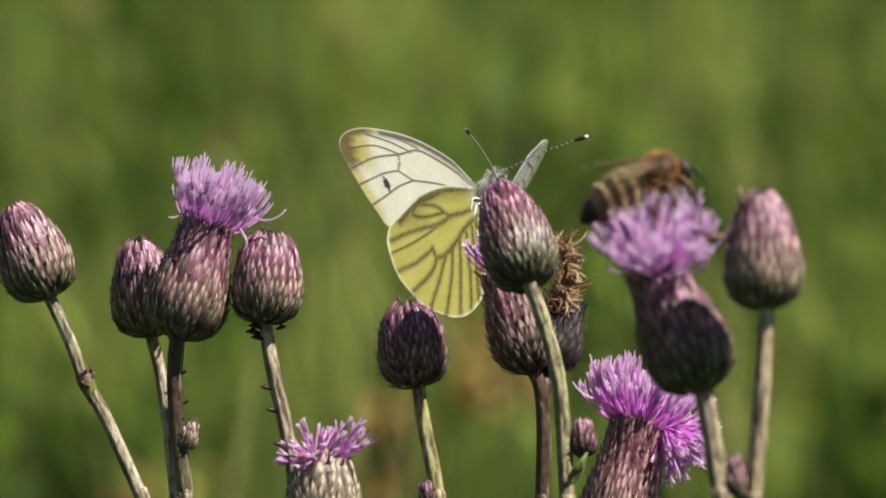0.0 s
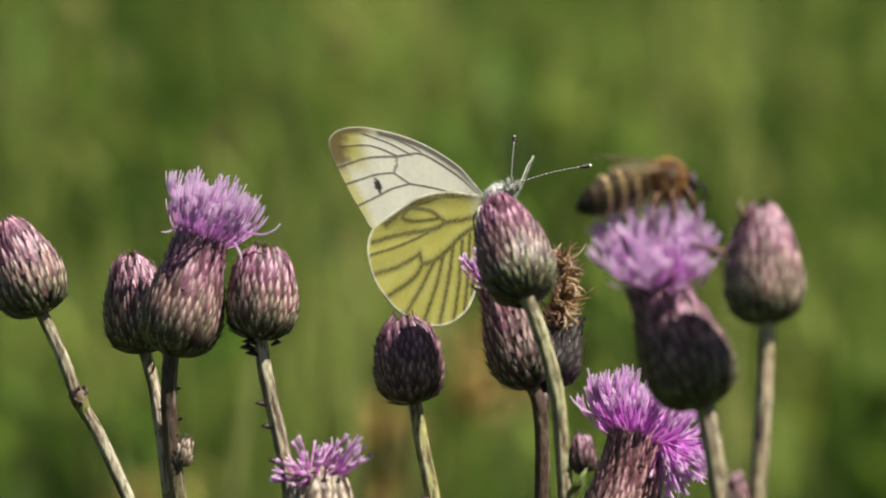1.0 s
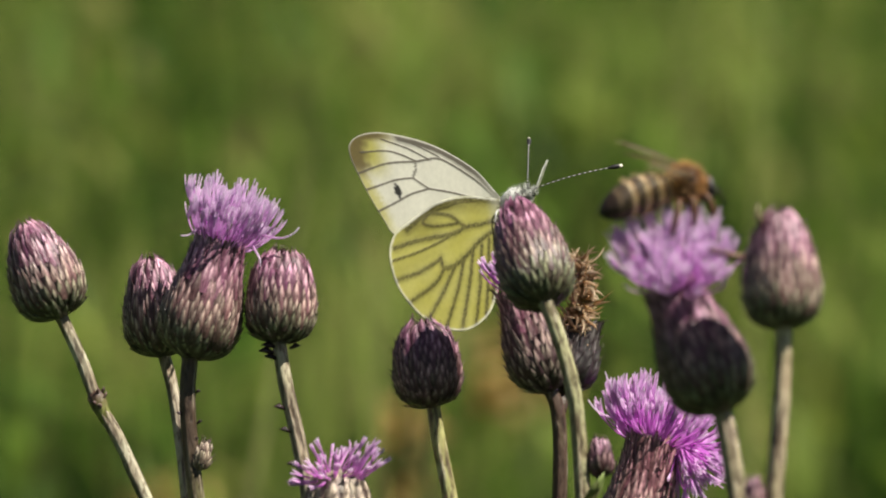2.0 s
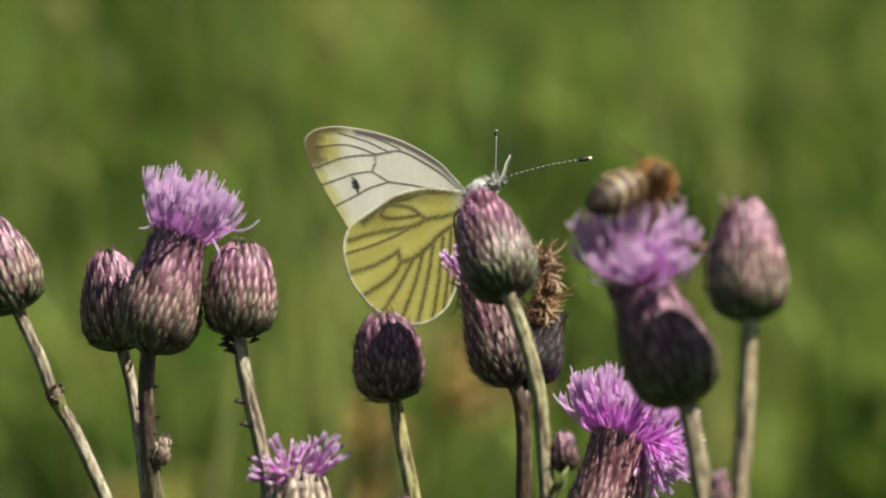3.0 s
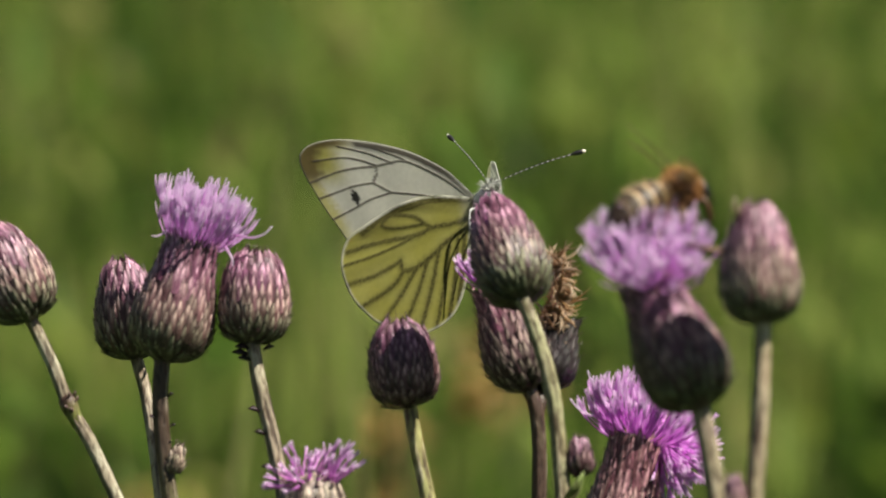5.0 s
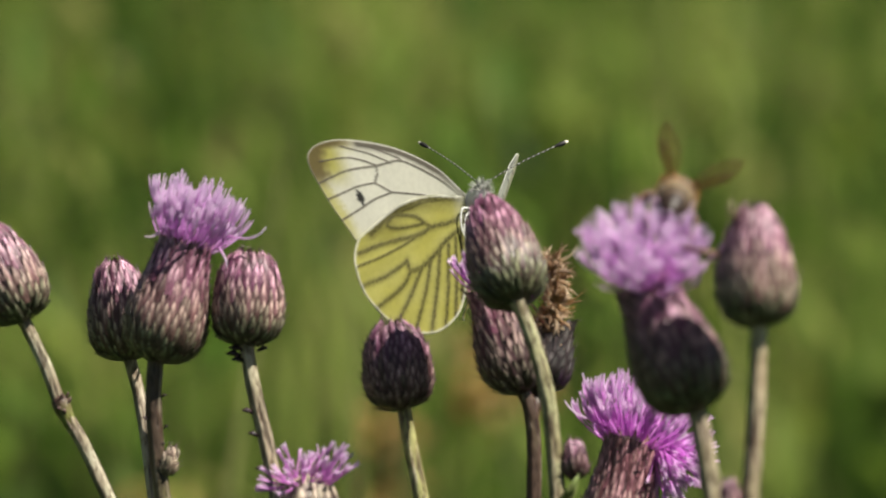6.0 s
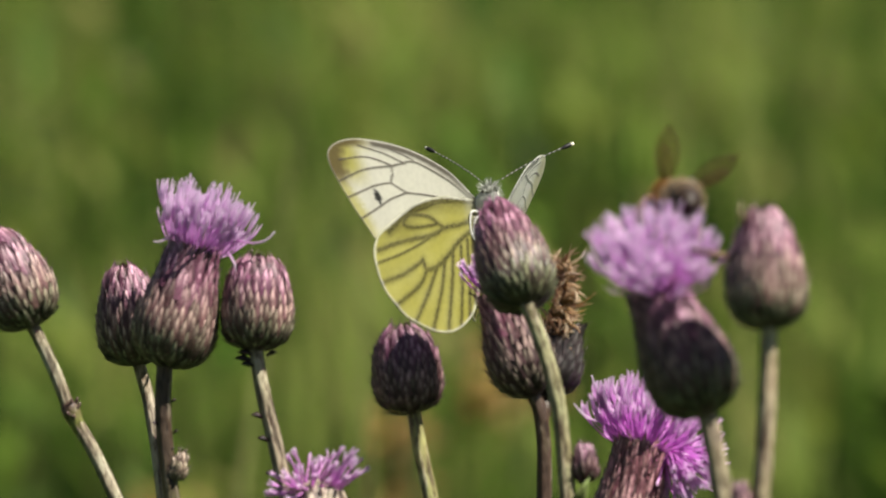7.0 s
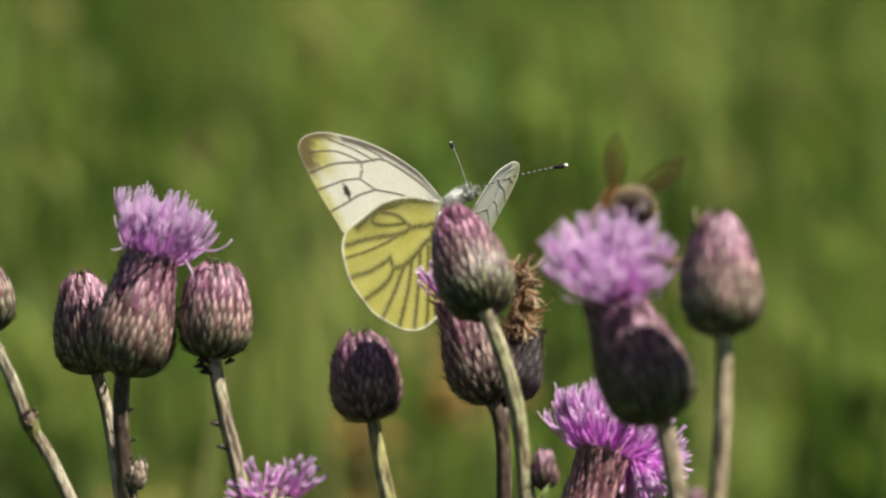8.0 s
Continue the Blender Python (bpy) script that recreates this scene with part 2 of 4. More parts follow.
def leaf_sheet(count, seed):
    """Broad leaves of meadow herbs among the grass tips, as one object: each a folded, pointed blade."""
    rng = np.random.default_rng(seed)
    v, f, c = [], [], []
    shades = [(0.018, 0.044, 0.007), (0.05, 0.105, 0.012), (0.105, 0.175, 0.02), (0.18, 0.225, 0.04), (0.23, 0.19, 0.075)]
    for _ in range(count):
        y = rng.uniform(1.45, 3.7)
        x = rng.uniform(-1, 1) * (0.09 + 0.085 * y)
        z = 0.6 + rng.uniform(-0.06, 0.035)
        a, pitch = rng.uniform(0, 2 * math.pi), rng.uniform(0.4, 1.45)
        along = Vector((math.cos(a) * math.cos(pitch), math.sin(a) * math.cos(pitch), math.sin(pitch)))
        across_ = along.cross(Vector((0, 0, 1))).normalized()
        up = across_.cross(along)
        length, wide = rng.uniform(0.025, 0.06), rng.uniform(0.003, 0.0075)
        k = min(3.999, max(0.0, 2.0 + 2.6 * noise.noise((x * 30, y * 5, 3.3)) + rng.normal(0, 0.7)))
        col = blend(shades[int(k)], shades[int(k) + 1], k - int(k))
        n0, p = len(v), Vector((x, y, z))
        for s, w in ((0, 0.15), (0.3, 0.9), (0.55, 1.0), (0.8, 0.6), (1, 0.05)):
            mid = p + along * length * s - up * length * 0.25 * s * s
            v += [mid - across_ * wide * w + up * wide * 0.3 * w, mid, mid + across_ * wide * w + up * wide * 0.3 * w]
            c += [col, tuple(q * 1.15 for q in col), col]
        for i in range(4):
            for j in (0, 1):
                b = n0 + 3 * i + j
                f.append((b, b + 1, b + 4, b + 3))
    tagged(new("meadow_leaves", mesh_of("meadow_leaves", v, f, c, GRASS)), "broad green leaves among the meadow grass", "leaves", kind="stuff")


# lighter and darker patches of grass: bearing, width, strength
PATCHES = ((-0.0085, 0.010, 0.42), (-0.023, 0.009, 0.22), (0.04, 0.007, 0.3), (0.06, 0.012, -0.1), (0.049, 0.006, -0.05), (0.069, 0.005, -0.2), (-0.064, 0.008, 0.0), (-0.045, 0.007, -0.3), (-0.028, 0.006, 0.12))


def make_meadow():
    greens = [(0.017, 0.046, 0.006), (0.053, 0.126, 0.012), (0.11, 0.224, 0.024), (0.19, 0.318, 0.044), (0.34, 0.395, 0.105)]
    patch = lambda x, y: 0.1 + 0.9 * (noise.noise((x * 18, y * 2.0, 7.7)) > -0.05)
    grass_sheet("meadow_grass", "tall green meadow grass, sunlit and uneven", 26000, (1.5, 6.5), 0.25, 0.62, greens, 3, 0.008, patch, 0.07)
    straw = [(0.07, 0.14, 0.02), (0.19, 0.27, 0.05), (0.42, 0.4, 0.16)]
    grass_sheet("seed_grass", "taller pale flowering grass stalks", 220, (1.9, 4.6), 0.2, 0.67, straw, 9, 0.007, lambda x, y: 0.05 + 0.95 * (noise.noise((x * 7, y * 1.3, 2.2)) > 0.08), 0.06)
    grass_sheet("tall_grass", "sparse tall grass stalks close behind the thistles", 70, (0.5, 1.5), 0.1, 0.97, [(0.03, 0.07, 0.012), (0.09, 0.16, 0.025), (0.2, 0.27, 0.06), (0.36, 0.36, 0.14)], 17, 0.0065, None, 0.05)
    leaf_sheet(520, 23)
    beside = lambda x, y: float(y < 1.5 or abs(x) > 0.24 + 0.11 * y)
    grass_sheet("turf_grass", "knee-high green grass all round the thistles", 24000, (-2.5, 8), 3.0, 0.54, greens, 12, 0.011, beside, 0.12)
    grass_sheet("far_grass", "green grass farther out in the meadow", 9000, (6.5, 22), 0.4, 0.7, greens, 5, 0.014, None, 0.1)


def dock(at, h, seed):
    """A withered, rust-coloured dock spike."""
    rng = random.Random(seed)
    heap = Heap()
    stalk = [Vector((rng.uniform(-1, 1) * 0.0015 * i, 0, h * i / 6)) for i in range(7)]
    heap.tube(stalk, [0.004] * 7, [(0.12, 0.16, 0.05)] * 7, 5)
    seeds = Heap()
    for _ in range(46):
        s = rng.uniform(0.94, 1.0)
        a, r = rng.uniform(0, 6.28), rng.uniform(0.0, 0.014)
        p = Vector((math.cos(a) * r, math.sin(a) * r, h * s))
        q = p + Vector((math.cos(a), math.sin(a), rng.uniform(-0.6, 0.6))) * 0.008
        col = blend((0.56, 0.33, 0.11), (0.62, 0.46, 0.2), rng.random())
        seeds.tube([p, p.lerp(q, 0.5), q], [0.001, 0.004, 0.0008], [col] * 3, 4)
    ob = empty("dock_plant", at)
    tagged(ob, "withered rust-coloured dock spike in the grass", "plant", "dock spikes")
    part("stalk", heap.mesh("stalk", GRASS), ob)
    part("seed_spike", seeds.mesh("seed_spike", GRASS), ob, kind="stuff")


# ---- thistles ----
def head_profile(kind, length, width):
    """Points (arc, height, radius) up the side of the bract-covered head."""
    shapes = {
        "bud": [(0, .2), (.03, .5), (.09, .77), (.18, .94), (.3, 1.0), (.43, .98), (.56, .92), (.68, .82), (.79, .71), (.88, .59), (.95, .46), (1, .27)],
        "vase": [(0, .2), (.04, .55), (.12, .84), (.24, .98), (.34, 1.0), (.48, .93), (.62, .82), (.76, .71), (.9, .64), (1, .61)],
        "round": [(0, .2), (.03, .5), (.1, .8), (.2, .95), (.34, 1.0), (.5, .99), (.64, .93), (.77, .83), (.87, .71), (.95, .56), (1, .36)],
    }[kind]
    line = curve_points([Vector((z * length, r * width / 2, 0)) for z, r in shapes], 60)
    out, arc = [], 0.0
    for i, p in enumerate(line):
        arc += (p - line[i - 1]).length if i else 0.0
        out.append((arc, p.x, p.y))
    return np.array(out)


def on_head(side, arc):
    """Height, radius and outward normal (of height, of radius) at an arc length up the head."""
    total = side[-1, 0]
    a = min(arc, total)
    z, r = float(np.interp(a, side[:, 0], side[:, 1])), float(np.interp(a, side[:, 0], side[:, 2]))
    b = min(max(a, total * 0.02), total * 0.98)
    dz = float(np.interp(b + total * 0.02, side[:, 0], side[:, 1]) - np.interp(b - total * 0.02, side[:, 0], side[:, 1]))
    dr = float(np.interp(b + total * 0.02, side[:, 0], side[:, 2]) - np.interp(b - total * 0.02, side[:, 0], side[:, 2]))
    n = math.hypot(dz, dr)
    over = arc - a
    return z + over * dz / n, max(0.05 * MM, r + over * dr / n), -dr / n, dz / n


def bract_mesh(side, a0, length, half, colours, lift, flare, spine):
    """One bract lying on the head, its root at arc a0: a slim, keeled, pointed scale with a short spine."""
    v, f, c = [], [], []
    mid, ridge = colours
    steps = 7
    for i in range(steps):
        s = i / (steps - 1)
        z, r, nz, nr = on_head(side, a0 + length * s)
        wide = half * (1.0 if s < 0.4 else max(0.04, 1 - ((s - 0.4) / 0.6) ** 1.35))
        up = lift * (0.15 + 0.85 * s) + flare * s ** 4
        for j in range(5):
            e = j / 2 - 1
            a = max(-0.95, min(0.95, wide * e / r))
            h = up + lift * (0.4 * (1 - abs(e) ** 1.4) - 0.35 * abs(e))
            rr, zz = r + nr * h, z + nz * h
            v.append((rr * math.cos(a), rr * math.sin(a), zz))
            # root shade under overlapping bracts is put into the pigment; the ridge pales above
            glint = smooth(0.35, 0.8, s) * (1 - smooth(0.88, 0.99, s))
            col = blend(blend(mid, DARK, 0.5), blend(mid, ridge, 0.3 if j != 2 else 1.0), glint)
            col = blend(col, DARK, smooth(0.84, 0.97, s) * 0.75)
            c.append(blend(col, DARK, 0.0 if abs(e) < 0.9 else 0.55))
    for i in range(steps - 1):
        for j in range(4):
            a = i * 5 + j
            f.append((a, a + 1, a + 6, a + 5))
    # the spine at the tip
    n0 = len(v)
    tip, near = Vector(v[(steps - 1) * 5 + 2]), Vector(v[(steps - 2) * 5 + 2])
    go = (tip - near).normalized()
    z, r, nz, nr = on_head(side, a0 + length)
    end = tip + (go * 0.7 + Vector((nr, 0, nz)) * 0.7) * spine
    b = 0.06 * MM
    v += [tuple(tip + Vector((0, b, 0))), tuple(tip + Vector((0, -b, 0))), tuple(tip + Vector((nr, 0, nz)) * b * 2), tuple(end)]
    c += [DARK, DARK, DARK, (0.12, 0.06, 0.05)]
    f += [(n0, n0 + 1, n0 + 3), (n0 + 1, n0 + 2, n0 + 3), (n0 + 2, n0, n0 + 3)]
    return mesh_of("bract", v, f, c, BRACT)


TONES = {
    # middle and ridge pigments at the foot, waist and top of the head
    "live": (((0.1, 0.11, 0.055), (0.33, 0.35, 0.22)), ((0.23, 0.125, 0.11), (0.6, 0.47, 0.4)), ((0.29, 0.1, 0.18), (0.66, 0.43, 0.5))),
    "wine": (((0.085, 0.095, 0.042), (0.27, 0.3, 0.17)), ((0.14, 0.065, 0.07), (0.36, 0.26, 0.23)), ((0.25, 0.08, 0.15), (0.52, 0.3, 0.4))),
    "plum": (((0.07, 0.05, 0.04), (0.26, 0.2, 0.17)), ((0.13, 0.055, 0.065), (0.42, 0.28, 0.28)), ((0.22, 0.075, 0.14), (0.5, 0.3, 0.38))),
    "pale": (((0.22, 0.2, 0.12), (0.46, 0.43, 0.3)), ((0.3, 0.25, 0.16), (0.62, 0.55, 0.4)), ((0.3, 0.24, 0.17), (0.66, 0.58, 0.44))),
    "rosy": (((0.22, 0.16, 0.11), (0.52, 0.44, 0.33)), ((0.3, 0.15, 0.15), (0.64, 0.47, 0.41)), ((0.3, 0.11, 0.14), (0.62, 0.38, 0.4))),
    "dark": (((0.06, 0.045, 0.04), (0.34, 0.29, 0.22)), ((0.09, 0.045, 0.045), (0.5, 0.4, 0.33)), ((0.3, 0.1, 0.15), (0.62, 0.4, 0.42))),
    "withered": (((0.02, 0.019, 0.018), (0.07, 0.066, 0.06)), ((0.024, 0.022, 0.022), (0.11, 0.105, 0.1)), ((0.035, 0.03, 0.028), (0.16, 0.15, 0.14))),
}


def bract_colours(s, tone):
    """Middle and ridge pigments at height s of the head."""
    foot, waist, top = TONES[tone]
    f = smooth(0.1, 0.45, s)
    g = smooth(0.45, 0.8, s)
    return tuple(blend(blend(a, b, f), c, g) for a, b, c in zip(foot, waist, top))


def frame_along(p, q, spin=0.0):
    """A pose at p whose z axis points to q."""
    z = (q - p).normalized()
    return Matrix.Translation(p) @ z.to_track_quat("Z", "Y").to_matrix().to_4x4() @ Matrix.Rotation(spin, 4, "Z")


def flower_head(thing, base, top, width, kind, tone, seed, rows_n=11, around=32, flare=0.0, label=""):
    rng = random.Random(seed)
    length = (top - base).length
    side = head_profile(kind, length, width * MM * 0.92)
    total, widest = side[-1, 0], side[:, 2].max()
    core = Heap()
    core.lathe([(z, r * 0.98) for a, z, r in side[::3]], 24, lambda p, z: DARK)
    head = part("flower_head", core.mesh("involucre", CORE), thing, label, Matrix.Translation(-thing.location) @ frame_along(base, top, rng.uniform(0, 6)))
    reach = total * 3.1 * 0.82 / (rows_n - 1)
    for j in range(rows_n):
        s = j / (rows_n - 1)
        a0 = total * (0.0 + 0.87 * s)
        long = min(reach * (0.9 + 0.2 * s), total * 1.04 - a0)
        z, r, _, _ = on_head(side, a0 + long * 0.55)
        n = max(7, round(around * (0.25 + 0.75 * r / widest)))
        half = math.pi * r / n * 1.32
        lift = (0.13 + 0.05 * (1 - s)) * MM
        spine = (0.75 if tone == "dark" else 0.45) * MM
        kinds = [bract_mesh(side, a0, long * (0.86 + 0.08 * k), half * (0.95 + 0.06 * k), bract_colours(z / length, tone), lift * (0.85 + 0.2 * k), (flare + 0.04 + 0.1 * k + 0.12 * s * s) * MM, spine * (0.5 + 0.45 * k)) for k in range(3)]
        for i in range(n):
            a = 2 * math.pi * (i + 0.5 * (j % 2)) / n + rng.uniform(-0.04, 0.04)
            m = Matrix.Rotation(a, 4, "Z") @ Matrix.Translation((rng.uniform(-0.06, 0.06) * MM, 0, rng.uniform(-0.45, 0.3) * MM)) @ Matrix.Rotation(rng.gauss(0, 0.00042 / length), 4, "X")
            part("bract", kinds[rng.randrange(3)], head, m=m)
    return head, side


def floret_tuft(thing, base, aim, seed, count=130, length=6.2, spread=1.15, neck=2.6, hue=(0.9, 0.5, 0.92), rise=0.9, lobes=4, fine=1.0):
    """A brush of tubular florets: each a thin curved tube that splits into narrow lobes."""
    rng = random.Random(seed)
    heap = Heap()
    m = frame_along(base, aim)
    deep, pale = blend(hue, (0.5, 0.1, 0.48), 0.35), blend(hue, (0.98, 0.92, 0.98), 0.85)
    for i in range(count):
        q = math.sqrt((i + 0.5) / count)
        a = i * 2.39996 + rng.uniform(-0.2, 0.2)
        out = Vector((math.cos(a), math.sin(a), 0))
        start = out * neck * q * 0.9
        tilt = spread * q ** 1.3 * rng.uniform(0.68, 1.2)
        ln = length * rng.uniform(0.62, 1.18) * (1 - 0.1 * q)
        d = out * math.sin(tilt) + Vector((0, 0, math.cos(tilt)))
        turn = Vector((rng.uniform(-.4, .4), rng.uniform(-.4, .4), rise * q))
        p, pts = start.copy(), [start.copy()]
        for k in range(5):
            pts.append(p + d * ln * 0.14)
            p = pts[-1]
            d = (d + turn * 0.16).normalized()
        cols = [blend(deep, hue, k / 3.5) for k in range(6)]
        heap.tube([m @ (x * MM) for x in pts], [x * fine * MM for x in (0.11, 0.11, 0.12, 0.13, 0.15, 0.13)], cols, 4, False)
        for _ in range(lobes):
            e = (d + Vector((rng.uniform(-1, 1), rng.uniform(-1, 1), rng.uniform(-.5, .7))) * 0.26).normalized()
            bend = Vector((rng.uniform(-.6, .6), rng.uniform(-.6, .6), rise * 1.4))
            pp, lp = p.copy(), [p.copy()]
            for k in range(4):
                pp = pp + e * ln * rng.uniform(0.09, 0.125)
                lp.append(pp)
                e = (e + bend * 0.2).normalized()
            shade = rng.random()
            lc = [blend(hue, pale, shade * 0.5 + 0.16 * k) for k in range(5)]
            heap.tube([m @ (x * MM) for x in lp], [x * fine * MM for x in (0.12, 0.135, 0.13, 0.115, 0.07)], lc, 3, False)
    for v in heap.v:
        v -= thing.location
    return part("floret_tuft", heap.mesh("florets", FLORET), thing, "lilac-pink tubular florets in a dense tuft", kind="stuff")


def stem(thing, points, r0, r1, colour, seed, nodes=(), foot=True):
    """A ribbed stalk from the head down through the points and on to the ground."""
    rng = random.Random(seed)
    pts = [Vector(p) for p in points]
    if foot:
        low = pts[-1]
        slope = (pts[-1] - pts[-2])
        slope = slope / max(1e-6, -slope.z)
        pts += [low + Vector((slope.x * 0.05, 0, -0.06)), low + Vector((slope.x * 0.1, 0, -0.25)), Vector((thing.location.x, thing.location.y, -0.02))]
    line = curve_points(pts, 90)
    heap = Heap()
    rad, cols = [], []
    for i, p in enumerate(line):
        s = i / 90
        r = (r0 + (r1 - r0) * min(1, s * 1.5)) * (1 + 0.05 * noise.noise(p * 400))
        if i < 2:
            r *= 1.15
        for at, size in nodes:
            r += size * math.exp(-((s - at) / 0.012) ** 2)
        rad.append(r * MM)
        cols.append(blend(colour, GREEN_STEM, noise.noise(p * 90 + Vector((seed, 0, 0))) * 0.8))
    heap.tube([p - thing.location for p in line], rad, cols, 18)
    # shallow ribs along the stalk, brown in the furrows and streaked
    for k in range(len(heap.v)):
        i, j = divmod(k, 18)
        streak = noise.noise((j * 7.3 + seed, i * 0.16, seed * 1.7))
        heap.c[k] = blend(heap.c[k], (0.06, 0.036, 0.024), min(0.85, max(0.0, streak * 2.4 + (0.32 if j % 3 == 0 else -0.15))))
        pale = noise.noise((j * 5.1 - seed, i * 0.11, seed * 2.9 + 40))
        heap.c[k] = blend(heap.c[k], (0.6, 0.55, 0.45), min(0.5, max(0.0, pale * 1.6 - 0.2)) if j % 3 else 0.0)
        if j % 3 == 0:
            axis = line[i] - thing.location
            heap.v[k] = axis + (heap.v[k] - axis) * 0.86
    ob = part("stem", heap.mesh("stem", STEM), thing)
    return ob, line


def stem_scale(stem_ob, thing, p, out, size, colour=DARK):
    """A small dry scale leaf on a stalk."""
    heap = Heap()
    q = p + out.normalized() * size * MM
    mid = p.lerp(q, 0.5) + Vector((0, 0, 0.15 * size * MM))
    heap.tube([x - thing.location for x in (p, mid, q)], [0.12 * size * MM, 0.28 * size * MM, 0.03 * size * MM], [colour] * 3, 5, True, 0.5)
    return part("scale_leaf", heap.mesh("scale_leaf", BRACT), stem_ob, "small dark dry scale leaf")


def side_bud(thing, p, top, width, seed, foot=None, tone="live"):
    head, rows = flower_head(thing, p, top, width, "bud", tone, seed, 6, 12, label="small closed side bud")
    if foot is not None:
        heap = Heap()
        heap.tube([x - thing.location for x in curve_points([p, p.lerp(foot, 0.5) + Vector((0.0006, 0, 0)), foot], 6)], [0.45 * MM] * 7, [GREEN_STEM] * 7, 6)
        part("bud_stalk", heap.mesh("bud_stalk", STEM), thing)
    return head


def thistle(label, foot_x, foot_y):
    ob = empty("thistle", (foot_x, foot_y, 0))
    return tagged(ob, label, "thistle", "flowering thistles")


make_ground()
make_meadow()
for at, h, seed in (((-0.0205, 1.58, 0), 0.62, 1), ((0.023, 1.6, 0), 0.652, 2), ((-0.116, 1.6, 0), 0.588, 4)):
    dock(Vector(at), h, seed)


def thistle_at(label, low):
    return thistle(label, low.x, low.y + 0.01)


def leaning_bud():
    t = thistle_at("purple-green closed thistle bud on a leaning pale stalk", spot(-38.00, -40.75, 0))
    flower_head(t, spot(-54.80, -6.52, 0), spot(-59.5, 5.6, 0), 10.9, "bud", "live", 11)
    s, line = stem(t, [spot(-54.96, -6.05, 0), spot(-51.97, -12.48, 0), spot(-49.62, -18.61, 0), spot(-46.64, -23.87, 0), spot(-42.08, -34.07, 0), spot(-39.96, -39.18, 0)], 0.85, 1.0, PALE_STEM, 3)
    knot = Heap()
    m = Matrix.Translation(-t.location) @ frame_along(spot(-48.36, -21.28, 0), spot(-50.33, -16.80, 0))
    knot.lathe([(0, 0.0008), (0.0012, 0.00095), (0.0026, 0.0012), (0.004, 0.0012), (0.0047, 0.0008)], 10, lambda p, z: blend((0.26, 0.3, 0.08), (0.09, 0.05, 0.04), (z - 0.0014) * 500), m)
    part("stem_node", knot.mesh("stem_node", STEM), s, "swollen dark green node")
    rng = random.Random(5)
    for k in range(16):
        a = k * 2.4
        p = spot(-49.1, -19.4, 0).lerp(spot(-49.9, -17.4, 0), rng.random()) + Vector((math.cos(a), math.sin(a), 0)) * 0.9 * MM
        stem_scale(s, t, p, Vector((math.cos(a) * 0.45 - 0.25, math.sin(a) * 0.45, 0.8)), rng.uniform(0.8, 1.3), blend((0.04, 0.022, 0.018), (0.2, 0.14, 0.11), rng.random()))
    return t


def clustered_bud():
    t = thistle_at("dark purple thistle bud behind an open flower", spot(-36.27, -40.75, 13))
    flower_head(t, spot(-40.67, -11.86, 14), spot(-42.47, 0.86, 14), 10.2, "bud", "live", 12)
    stem(t, [spot(-40.67, -11.54, 14), spot(-39.26, -17.19, 14), spot(-38.00, -25.83, 13), spot(-37.06, -35.25, 12), spot(-36.59, -39.96, 12)], 0.85, 0.95, PALE_STEM, 5)
    return t


def crowned_thistle():
    t = thistle_at("thistle in bloom with a lilac tuft above a tall purple head", spot(-35.25, -40.75, 0))
    flower_head(t, spot(-36.74, -12.33, 0), spot(-32.66, 3.85, 0), 12.0, "vase", "live", 13, 13, 34)
    floret_tuft(t, spot(-32.74, 2.59, 0), spot(-30.93, 8.32, 0), 31, 190, 8.2, 1.1, 2.9, (0.95, 0.66, 0.96), rise=1.15)
    for pts in ((spot(-27.01, 4.40, -2), spot(-24.50, 4.00, -3), spot(-22.77, 4.55, -4), spot(-21.83, 5.50, -4)), (spot(-35.64, 5.42, -2), spot(-37.06, 4.48, -3), spot(-38.16, 4.40, -3)), (spot(-28.19, 2.83, -3), spot(-27.32, 1.26, -4), spot(-27.24, 0.08, -4))):
        stray = Heap()
        line = curve_points([p - t.location for p in pts], 10)
        stray.tube(line, [0.2 * MM * (1 - 0.06 * k) for k in range(11)], [blend((0.7, 0.4, 0.7), (0.85, 0.76, 0.86), k / 6) for k in range(11)], 5)
        part("floret", stray.mesh("floret", FLORET), t, "pale stray floret")
    s, line = stem(t, [spot(-36.90, -11.86, 0), spot(-37.29, -18.76, 0), spot(-36.59, -27.40, 0), spot(-35.64, -35.25, 0), spot(-35.33, -39.96, 0)], 1.1, 1.15, BROWN_STEM, 7)
    for x, y, d in ((-36.27, -17.35, 1), (-38.00, -20.33, -1), (-36.04, -21.51, 1), (-36.59, -23.87, 1)):
        stem_scale(s, t, spot(x, y, -0.5), Vector((d, -0.3, 0.5)), 1.0)
    side_bud(t, spot(-35.64, -27.56, -0.5), spot(-34.78, -24.26, -0.5), 2.2, 14, tone="pale")
    return t


